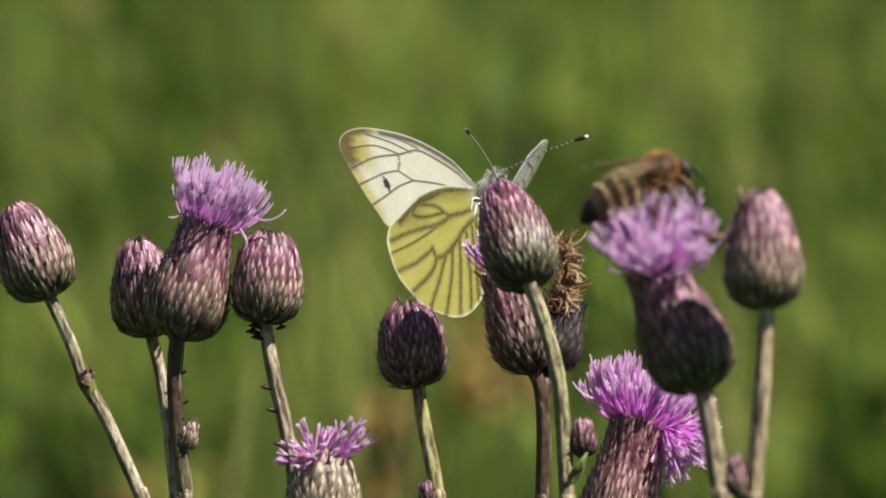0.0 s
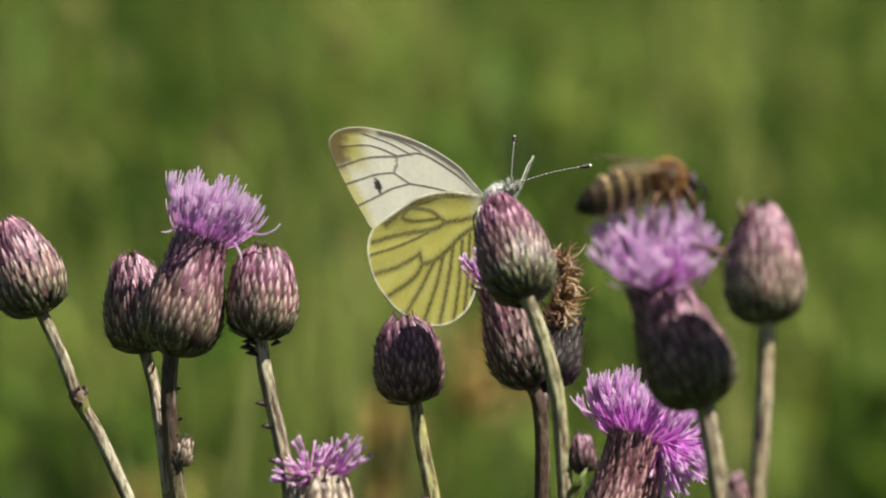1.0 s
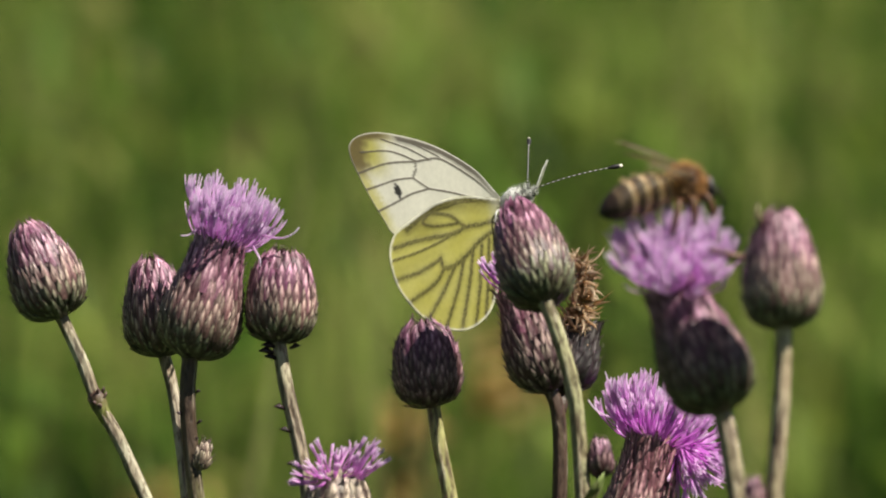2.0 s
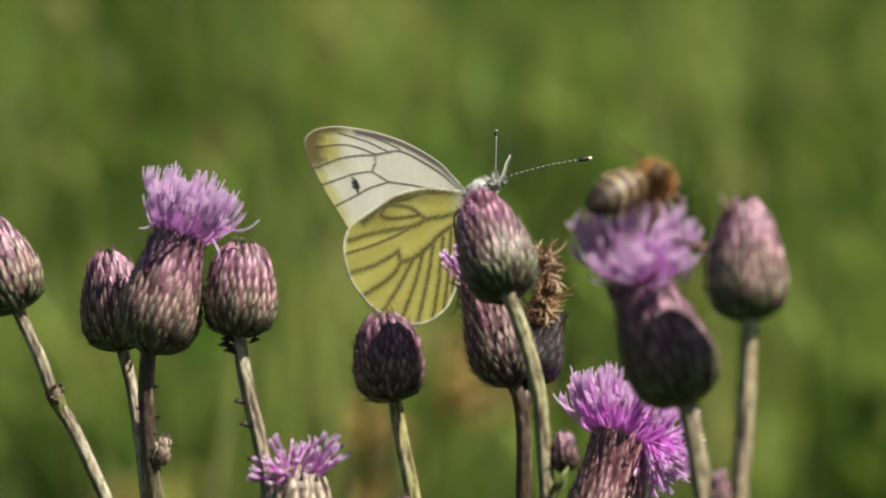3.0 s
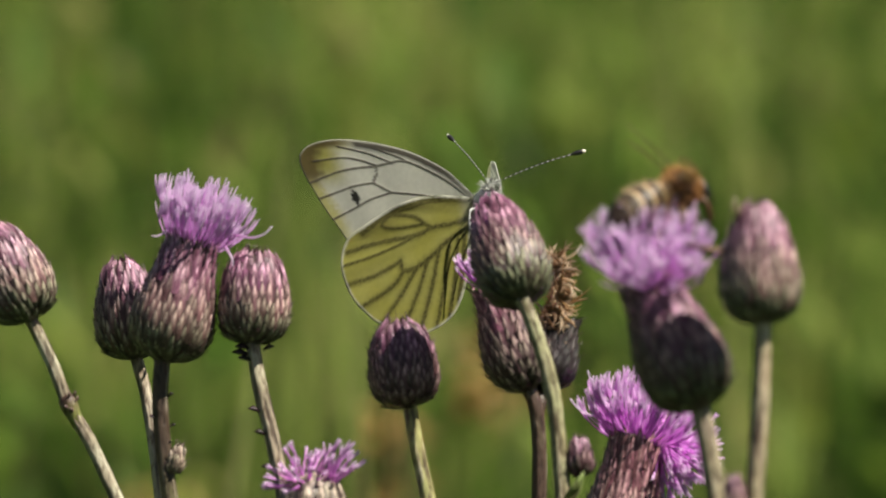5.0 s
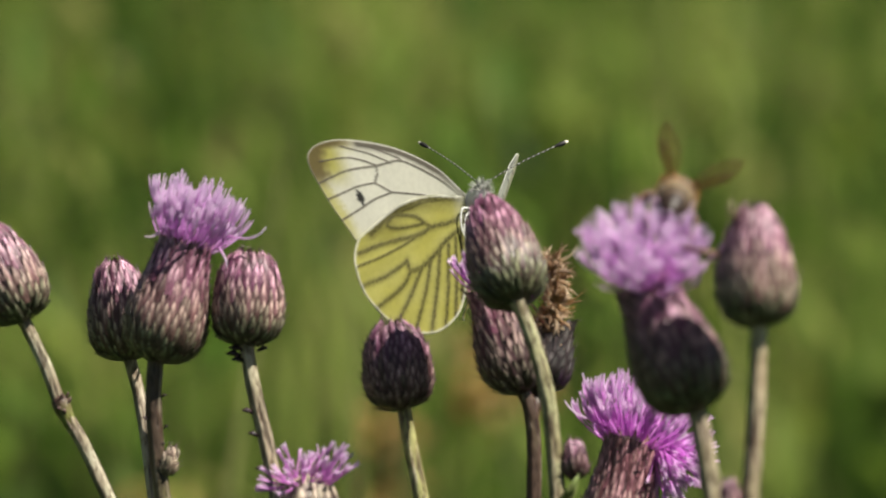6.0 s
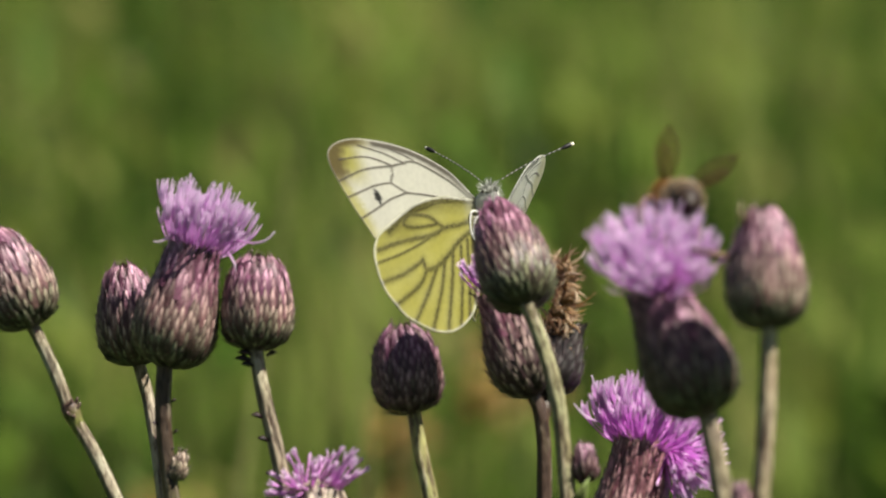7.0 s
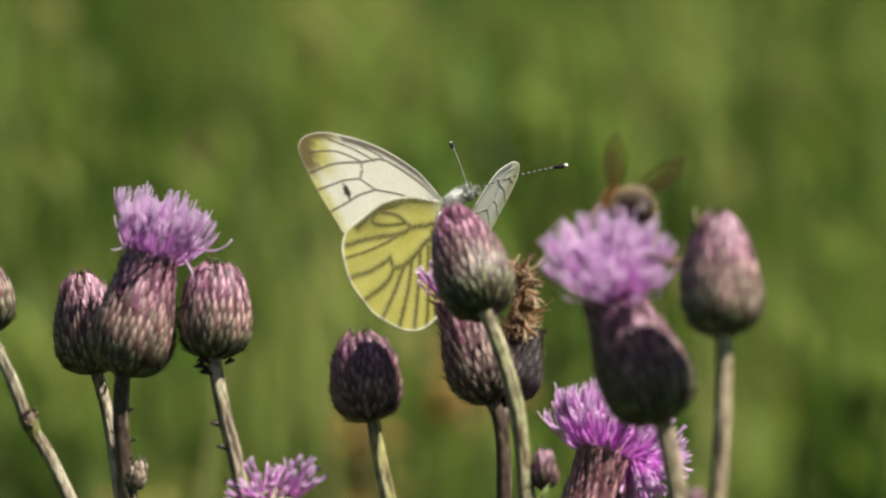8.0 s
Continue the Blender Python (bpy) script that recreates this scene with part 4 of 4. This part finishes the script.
def make_butterfly():
    ob = empty("butterfly", spot(4.79, 7.77, 16))
    tagged(ob, "white butterfly with yellow grey-veined underwings feeding on a thistle flower", "butterfly")
    body = Heap()
    fuzz, pale = (0.6, 0.6, 0.52), (0.84, 0.84, 0.78)
    rng = random.Random(8)
    spine = [Vector(p) * MM for p in ((2.8, -0.3, 1.0), (1.6, 0.2, 0.3), (0.5, 0.6, -1.5), (0.3, 0.8, -5.0), (0.6, 0.6, -9.0), (0.9, 0.4, -12.5))]
    line = curve_points(spine, 24)
    rad = [float(np.interp(i / 24, [0, .06, .18, .34, .42, .7, .92, 1], [0.6, 1.0, 1.3, 1.35, 1.05, 1.05, 0.75, 0.2])) * MM for i in range(25)]
    body.tube(line, rad, [blend(pale, fuzz, 0.5 + 0.5 * noise.noise(p * 700)) for p in line], 12)
    trunk = part("body", body.mesh("body", FUR), ob, "grey-white furry body")
    hair = Heap()
    for _ in range(420):
        i = rng.randrange(0, 12)
        d = Vector((rng.gauss(0, 1), rng.gauss(0, 1), rng.gauss(0, 1) + 0.4)).normalized()
        p = line[i] + d * rad[i] * 0.9
        col = blend((0.7, 0.72, 0.62), (0.3, 0.3, 0.26), rng.random())
        hair.tube([p, p + d * rng.uniform(0.3, 0.8) * MM], [0.035 * MM, 0.012 * MM], [col] * 2, 3, False)
    part("fur", hair.mesh("fur", FUR), trunk, kind="stuff")
    head = Heap()
    at = Vector((0, 0, 0))
    head.lathe([(z * MM, r * MM) for z, r in ((-0.95, .2), (-0.7, .7), (-0.2, 1.0), (0.3, 0.95), (0.7, 0.6), (0.9, .15))], 14, lambda p, z: blend(fuzz, (0.16, 0.17, 0.14), 0.6), Matrix.Translation(at))
    skull = part("head", head.mesh("head", FUR), ob, "grey fuzzy head")
    for sx in (-0.75, 0.75):
        eye = Heap()
        eye.lathe([(z * MM, r * MM) for z, r in ((-0.5, .1), (-0.35, .36), (0, .5), (0.35, .36), (0.5, .1))], 12, lambda p, z: (0.05, 0.055, 0.035), Matrix.Translation(at + Vector((sx, -0.3, 0.15)) * MM))
        part("eye", eye.mesh("eye", SHELL), skull, "grey-green eye")
    # slender white legs reach down to the flower
    for pts in (((0.4, -0.6, -1.6), (-0.8, -1.6, -1.5), (-0.9, -2.2, -3.9), (0.1, -3.0, -6.6)), ((0.6, -0.4, -2.0), (-0.3, -1.4, -2.6), (-0.5, -2.4, -5.0), (0.6, -3.4, -8.2)), ((1.4, -0.6, -1.4), (2.0, -2.2, -2.4), (1.6, -3.0, -6.0))):
        leg = Heap()
        leg.tube(curve_points([Vector(p) * MM for p in pts], 14), [(0.17 - 0.006 * k) * MM for k in range(15)], [(0.82, 0.82, 0.76)] * 15, 6)
        part("leg", leg.mesh("leg", FUR), ob, "thin white leg")
    tuft = Heap()
    for _ in range(160):
        d = Vector((rng.gauss(0, 1), rng.gauss(-0.2, 1), abs(rng.gauss(0.5, 0.8)))).normalized()
        tuft.tube([d * 0.7 * MM, d * rng.uniform(1.2, 2.1) * MM], [0.06 * MM, 0.02 * MM], [blend((0.72, 0.74, 0.64), (0.12, 0.12, 0.1), rng.random())] * 2, 3, False)
    part("fur", tuft.mesh("fur", FUR), skull, kind="stuff")
    wings = {}
    fore = {-1: wing_mesh("forewing", FORE_EDGE, FORE_VEINS, fore_pigment, -1), 1: wing_mesh("forewing", FORE_EDGE, FORE_VEINS, sunlit_pigment, 1)}
    hind = {s: wing_mesh("hindwing", HIND_EDGE, HIND_VEINS, hind_pigment, s) for s in (-1, 1)}
    for s in (-1, 1):
        wings["fore", s] = part("forewing", fore[s], ob, "white forewing, yellow smoky tip, black spot" if s < 0 else "cream-white forewing with faint veins, sunlit paleness in its pigment")
        wings["hind", s] = part("hindwing", hind[s], ob, "lemon-yellow hindwing with olive-grey veins")
    feelers = []
    for s in (-1, 1):
        rod = Heap()
        n = 54
        pts = [Vector((0, 0.4 * math.sin(i / n * 3.1), 14.0 * i / n)) * MM for i in range(n + 1)]
        rr, cc = [], []
        for i in range(n + 1):
            f = i / n
            club = smooth(0.82, 0.92, f) * (1 - 0.55 * smooth(0.95, 1.0, f))
            rr.append((0.07 + 0.27 * club) * MM)
            cc.append((0.75, 0.7, 0.55) if f > 0.965 else ((0.5, 0.49, 0.45) if i % 3 == 0 and f < 0.84 else (0.015, 0.013, 0.012)))
        rod.tube(pts, rr, cc, 8)
        feelers.append(part("antenna", rod.mesh("antenna", SHELL), ob, "black and white ringed antenna with a clubbed tip"))
    return ob, wings, feelers, skull


# ---- the bee ----
BMM = 1.05 * MM


def make_bee():
    ob = empty("honey_bee", spot(29.91, 10.68, -71))
    tagged(ob, "brown honey bee with striped abdomen feeding on the lilac tuft", "bee")
    rng = random.Random(21)
    lie = Matrix.Rotation(radians(-90), 4, "Y")
    dark, amber, straw = (0.026, 0.015, 0.009), (0.24, 0.13, 0.05), (0.56, 0.44, 0.27)

    def band(p, z):
        s = z / (9.6 * BMM)
        k = (s * 5.4) % 1.0
        return blend(blend(amber, straw, smooth(0.05, 0.2, k)), dark, max(smooth(0.22, 0.42, k) * 0.94, smooth(0.7, 0.8, s)))
    ab = Heap()
    rows = []
    for i in range(43):
        s = i / 42
        r = float(np.interp(s, [0, .05, .18, .4, .62, .8, .93, 1], [0.5, 1.3, 2.05, 2.35, 2.2, 1.7, .9, .12]))
        k = (s * 5.4) % 1.0
        rows.append((s * 9.6 * BMM, (r + 0.1 * k) * BMM))
    sag = Matrix.Translation((-2.0 * BMM, 0, -0.3 * BMM)) @ lie
    ab.lathe(rows, 24, band, sag)
    for v in ab.v:
        b = max(0.0, -v.x / BMM - 2.5)
        v.z -= 0.02 * b * b * BMM
    abdomen = part("abdomen", ab.mesh("abdomen", SHELL), ob, "amber and dark striped abdomen")
    down = Heap()
    for _ in range(600):
        s, a = rng.random() * 0.72, rng.uniform(0, 6.28)
        r = float(np.interp(s, [0, .18, .4, .62, .8], [1.3, 2.1, 2.4, 2.25, 1.75]))
        d = Vector((-0.7, math.cos(a), math.sin(a))).normalized()
        b = max(0.0, s * 9.6 + 2.0 - 2.5)
        p = Vector((-2.0 - s * 9.6, r * math.cos(a), r * math.sin(a) - 0.3 - 0.02 * b * b)) * BMM
        if (s * 5.4) % 1.0 < 0.5:
            down.tube([p, p + d * 0.6 * BMM], [0.05 * BMM, 0.015 * BMM], [blend(straw, (0.5, 0.34, 0.16), rng.random())] * 2, 3, False)
    part("hair_coat", down.mesh("hair_coat", FUR), abdomen, kind="stuff")
    th = Heap()
    th.lathe([(z * BMM, r * BMM) for z, r in ((-2.1, .6), (-1.7, 1.4), (-0.9, 2.0), (0, 2.2), (0.9, 2.0), (1.6, 1.4), (2.0, .6))], 20, lambda p, z: (0.05, 0.028, 0.015), lie)
    thorax = part("thorax", th.mesh("thorax", SHELL), ob)
    fur = Heap()
    for _ in range(1300):
        d = Vector((rng.gauss(0, 1), rng.gauss(0, 1), rng.gauss(0, 1))).normalized()
        bald = d.z > 0.8 and abs(d.y) < 0.4
        p = Vector((d.x * 2.0, d.y * 2.15, d.z * 2.15)) * BMM
        e = (d + Vector((rng.uniform(-.4, .2), rng.uniform(-.3, .3), rng.uniform(-.3, .3)))).normalized()
        col = blend((0.4, 0.18, 0.045), (0.56, 0.32, 0.1), rng.random())
        fur.tube([p, p + e * rng.uniform(0.5, 1.0) * (0.4 if bald else 1) * BMM], [0.06 * BMM, 0.018 * BMM], [col] * 2, 3, False)
    part("fur", fur.mesh("fur", FUR), thorax, "orange-brown fur", kind="stuff")
    hd = Heap()
    at = Vector((2.7, 0, -1.2)) * BMM
    hd.lathe([(z * BMM, r * BMM) for z, r in ((-1.0, .5), (-0.7, 1.3), (-0.1, 1.75), (0.4, 1.6), (0.8, 1.0), (1.0, .3))], 18, lambda p, z: (0.04, 0.03, 0.022), Matrix.Translation(at) @ Matrix.Rotation(radians(105), 4, "Y"))
    head = part("head", hd.mesh("head", SHELL), ob, "dark head")
    for s in (-1, 1):
        eye = Heap()
        eye.lathe([(z * BMM, r * BMM) for z, r in ((-1.1, .1), (-0.8, .45), (0, .7), (0.8, .45), (1.1, .1))], 12, lambda p, z: (0.012, 0.01, 0.01), Matrix.Translation(at + Vector((0.1, 1.25 * s, 0.2)) * BMM))
        part("eye", eye.mesh("eye", SHELL), head, "black eye")
        an = Heap()
        an.tube([at + Vector(p) * BMM for p in ((0.9, .4 * s, .2), (1.5, .7 * s, -0.2), (1.9, .9 * s, -1.2), (2.0, 1.0 * s, -2.2))], [0.14 * BMM] * 4, [dark] * 4, 6)
        part("antenna", an.mesh("antenna", SHELL), head)
        for k, (x, reach, back_x) in enumerate(((1.2, 2.6, 1.4), (-0.2, 3.0, -0.4), (-1.5, 3.6, -2.4))):
            leg = Heap()
            pts = [Vector(p) * BMM for p in ((x, 1.2 * s, -1.4), (x + back_x * 0.4, (1.2 + reach * 0.55) * s, -1.2), (x + back_x * 0.8, (1.2 + reach * 0.75) * s, -3.4), (x + back_x, (1.0 + reach * 0.7) * s, -5.6))]
            leg.tube(curve_points(pts, 10), [w * BMM for w in (.38, .42, .42, .38, .36, .4, .42, .34, .24, .2, .14)], [blend(dark, (0.16, 0.07, 0.03), 0.5)] * 11, 6)
            part("leg", leg.mesh("leg", SHELL), ob)
    wings = {}
    for s in (-1, 1):
        for name, ln, wd, hx in (("forewing", 8.8, 4.6, 0.4), ("hindwing", 6.6, 2.8, -0.6)):
            v, f = [], []
            n, w = 16, 6
            for layer in (0, 1):
                for i in range(n + 1):
                    q = i / n
                    half = wd * 0.5 * math.sin(math.pi * min(0.97, q ** 0.75 + 0.02)) ** 0.7 * (0.45 + 0.55 * q)
                    for j in range(w + 1):
                        e = j / w * 2 - 1
                        v.append((-q * ln * BMM, s * (half * e + 0.5 * q) * BMM, (0.15 * math.sin(q * 3) + 0.04 * layer + 0.05 * math.sin(e * 5 + q * 9)) * BMM))
            for i in range(n):
                for j in range(w):
                    a = i * (w + 1) + j
                    q = (a, a + 1, a + w + 2, a + w + 1)
                    f.append(q)
                    f.append(tuple(k + (n + 1) * (w + 1) for k in reversed(q)))
            wing = part(name, mesh_of(name, v, f, None, MEMBRANE), ob, "clear brownish wing")
            vein = Heap()
            for k in range(3):
                e = (-0.85, 0.0, 0.6)[k]
                pts = []
                for i in range(9):
                    q = i / 8 * 0.93
                    half = wd * 0.5 * math.sin(math.pi * min(0.97, q ** 0.75 + 0.02)) ** 0.7 * (0.45 + 0.55 * q)
                    pts.append(Vector((-q * ln, s * (half * e + 0.5 * q), 0.15 * math.sin(q * 3) + 0.05)) * BMM)
                vein.tube(pts, [0.07 * BMM] * 9, [(0.09, 0.05, 0.025)] * 9, 4)
            part("venation", vein.mesh("venation", SHELL), wing, kind="stuff")
            wings[name, s] = wing
    return ob, wings


butterfly, flaps, feelers, skull = make_butterfly()
bee, bee_wings = make_bee()


# ---- what moves ----
def across(u, v, w=0.0):
    """A step in the picture's plane, in millimetres."""
    return (RIGHT * u + UP * v + AHEAD * w) * MM


def motions():
    # the butterfly shifts its weight and slowly works its wings
    place = butterfly.location.copy()
    walk(butterfly, [(t, Matrix.Translation(place + across(u, v))) for t, u, v in (
        (0, 0.10, 0.80),
        (0.5, 0.94, 1.64),
        (1, 1.45, 1.43),
        (1.5, 1.28, 1.42),
        (3, 1.70, 1.42),
        (3.5, 2.08, 1.34),
        (4, 1.75, 1.43),
        (4.5, 1.45, 1.34),
        (5, 1.07, 1.21),
        (6.5, 0.51, 1.66),
        (7, 0.62, 1.56),
        (7.5, 1.47, 1.95),
        (8, 1.97, 2.14),
    )])
    # seconds, then turn, lift and lean of each wing in degrees
    for key, rows in (
        (("fore", -1), ((0, -43.8, 25.4, -28), (0.5, -36.3, 30.5, -28), (1, -29.9, 31.1, -28), (1.5, -33, 30.6, -28), (3, -25, 29.8, -28), (3.5, -6.6, 31.4, -28), (4, -8, 31.2, -28), (4.5, -7, 29, -28), (5, -4.2, 27.7, -28), (6.5, -40.8, 25.8, -28), (7, -40.1, 26.8, -28), (7.5, -41.3, 29.3, -28), (8, -42, 30, -28))),
        (("hind", -1), ((0, -45, 23.8, -28), (0.5, -37.5, 28.5, -28), (1, -31.1, 30, -28), (1.5, -34.2, 28.6, -28), (3, -26.2, 29.8, -28), (3.5, -7.8, 31.5, -28), (4, -9.2, 31.5, -28), (4.5, -8.2, 29.1, -28), (5, -6.1, 28.1, -28), (6.5, -42, 25.7, -28), (7, -41.3, 27.4, -28), (7.5, -42.5, 29.6, -28), (8, -43.2, 30.1, -28))),
        (("fore", 1), ((0, 81.6, -1.5, 23.9), (0.5, 85.6, -4.4, 26.2), (1, 87, -8.5, 22.8), (1.5, 87.6, -9, 20.4), (3, 87.9, -11.2, 18.7), (3.5, 98, -15, 3), (4, 94, -15.7, 2), (4.5, 95, -14.7, 3), (5, 96, -13.6, 5), (6.5, 81.4, -5.7, 21.5), (7, 80.3, -5.2, 19.2), (7.5, 77.1, -4.1, 21), (8, 78.2, -5.9, 21.6))),
        (("hind", 1), ((0, 84.6, 12.5, 23.9), (0.5, 88.6, 9.6, 26.2), (1, 90, 5.5, 22.8), (1.5, 90.6, 5, 20.4), (3, 90.9, 2.8, 18.7), (3.5, 95, -1.1, 1.2), (4, 91.7, -1.7, 0.3), (4.5, 93.2, -0.7, 3), (5, 93, 0.4, 4.2), (6.5, 84.4, 8.3, 21.5), (7, 83.3, 8.8, 19.2), (7.5, 80.1, 9.9, 21), (8, 81.2, 8.1, 21.6))),
    ):
        kind, side = key
        hinge = Matrix.Translation((0.0036, 0.0006, -0.0016) if side > 0 else (0, 0.0006 if kind == "fore" else 0.0002, 0))
        walk(flaps[key], [(t, hinge @ pose(0, 0, 0, 0, lean, 0) @ pose(0, 0, 0, 0, 0, side * turn) @ pose(0, 0, 0, 0, -side * lift, 0)) for t, turn, lift, lean in rows])
    # the head nods, the feelers swing with it
    nod = ((0, 2.63, 1.85), (0.5, 3.67, 0.88), (1, 3.64, 1.42), (1.5, 3.49, 1.13), (3, 3.90, 1.52), (3.5, 4.19, 1.23), (4, 3.90, 1.20), (4.5, 2.18, 1.15), (5, 1.95, 1.75), (6.5, 1.85, 1.44), (7, 1.67, 1.77), (7.5, 2.40, 1.36), (8, 3.33, 1.38))
    walk(skull, [(t, Matrix.Translation(Vector((x, 0, z - 0.5)) * MM)) for t, x, z in nod])
    for feeler, rows in zip(feelers, (
        ((-4.28, 12.4, 4.96), (-0.36, 12.9, 5.42), (0.69, 12.9, 5.32), (0.53, 12.6, 6.08), (0.29, 12.9, 5.35), (1.94, 12.6, 5.73), (-0.14, 12.3, 6.77), (-3.36, 12.0, 6.32), (-5.78, 11.4, 5.68), (-8.94, 9.7, 4.65), (-8.7, 10.1, 4.38), (-6.96, 10.7, 5.79), (-2.28, 12.8, 5.16)),
        ((13.08, 0.4, 5.5), (12.75, 5.1, 2.82), (11.41, 7.9, 1.8), (13.36, 2.6, 3.27), (13.37, 3.2, 2.66), (12.91, 5.3, 1.2), (13.58, 2.6, 2.19), (13.96, 0.1, 3.78), (13.43, 0.3, 4.64), (11.43, 6.0, 5.42), (11.81, 5.5, 5.16), (12.6, 3.2, 5.17), (13.98, 0.1, 3.41)),
    )):
        walk(feeler, [(t, Matrix.Translation(Vector((x, -0.2, z)) * MM) @ Vector(d).to_track_quat("Z", "Y").to_matrix().to_4x4()) for (t, x, z), d in zip(nod, rows)])
    # the bee creeps over the tuft and turns behind it
    home = bee.location.copy()
    walk(bee, [(t, Matrix.Translation(home + across(u, v, w)) @ pose(0, 0, 0, roll, -nose, turn)) for t, u, v, w, nose, turn, roll in (
        (0, 0.2, 0.1, 0, 20, 18, 6),
        (0.5, 1.3, 0.35, 0, 8, 16, 6),
        (1, 1.2, 0.9, 0, 7, 14, 6),
        (1.5, 1.09, 1.30, 0, 8, 16, 10),
        (3, 1.93, -0.08, 0, 2, 48, 20),
        (3.5, 0.80, 0.9, 2, 5, 54, 18),
        (4, 2.8, 0.0, 3, 7, 44, 18),
        (4.5, 3.7, -0.1, 3, 8, 42, 18),
        (5, 3.6, -0.4, 4, 9, 40, 18),
        (5.75, 3.9, -1.0, 8, 0, 74, 20),
        (6.5, 3.8, -1.3, 13, -14, 104, 38),
        (7, 2.1, -1.4, 13, -14, 104, 26),
        (7.5, 1.5, -1.9, 13, -14, 104, 20),
        (8, 1.2, -1.6, 13, -14, 104, 22),
    )])
    for (kind, side), wing in bee_wings.items():
        hinge = Matrix.Translation((0.4 * BMM if kind == "forewing" else -0.7 * BMM, side * 1.5 * BMM, 1.5 * BMM))
        low = 0 if kind == "forewing" else -6
        walk(wing, [(t, hinge @ pose(0, 0, 0, -side * vee, 0, 0) @ pose(0, 0, 0, 0, 0, -side * (spread - low)) @ pose(0, 0, 0, 0, lift + low, 0) @ pose(0, 0, 0, side * -twist, 0, 0)) for t, spread, lift, twist, vee in (
            (0, 8, 11, 12, 0),
            (0.5, 8, 11, 12, 0),
            (1, 9, 12, 10, 0),
            (1.5, 10, 20, 0, 5),
            (3, 16, 30, 0, 8),
            (4, 18, 34, 0, 8),
            (4.5, 18, 36, 0, 8),
            (5, 22, 48, 0, 10),
            (5.75, 24, 48, 0, 10),
            (6.5, 16, 44, 0, 8),
            (7, 16, 44, 0, 8),
            (7.5, 16, 46, 0, 8),
            (8, 16, 46, 0, 8),
        )])
    # the stalks give a little in the wind
    for index, rows in (
        (7, ((0, 0, 0), (0.5, 0.14, -0.08), (1, 0.12, 0.05), (1.5, 0.2, -0.02), (3, 0.11, 0), (3.5, -0.16, -0.06), (4, -0.06, -0.1), (4.5, 0.08, -0.07), (5, -0.13, -0.03), (6.5, 0.05, -0.01), (7, 0.05, -0.03), (7.5, -0.23, -0.1), (8, -0.33, -0.1))),
        (8, ((0, 0, -0), (0.5, 0.05, 0.04), (1, 0.04, 0.04), (1.5, 0.04, -0), (3, -0.01, -0.02), (3.5, -0.27, -0.04), (4, -0.2, -0.08), (4.5, -0.05, -0.06), (5, -0.18, -0.03), (6.5, -0.08, -0.14), (7, -0.08, -0.05), (7.5, -0.26, -0.05), (8, -0.5, -0.06))),
        (9, ((0, -0, -0), (0.5, -0.22, 0.1), (1, -0.19, 0.07), (1.5, -0.2, 0.08), (3, -0.02, 0.03), (3.5, 0.28, -0.02), (4, 0.16, 0.09), (4.5, 0.11, 0.09), (5, 0.26, 0.04), (6.5, 0.14, 0.07), (7, 0.13, 0.12), (7.5, 0.31, 0.04), (8, 0.61, -0.03))),
        (10, ((0, 0, 0), (0.5, -0.03, -0.06), (1, -0.03, -0.05), (1.5, 0.01, -0.03), (3, -0.22, -0.04), (3.5, -0.14, -0.03), (4, -0.17, -0.12), (4.5, -0.19, -0.08), (5, -0.27, -0.12), (6.5, -0.27, -0.15), (7, -0.28, -0.16), (7.5, -0.3, -0.09), (8, -0.43, -0.21))),
    ):
        foot = thistles[index].location.copy()
        walk(thistles[index], [(t, Matrix.Translation(foot + Vector((u * MM, 0, v * MM)))) for t, u, v in rows])


motions()
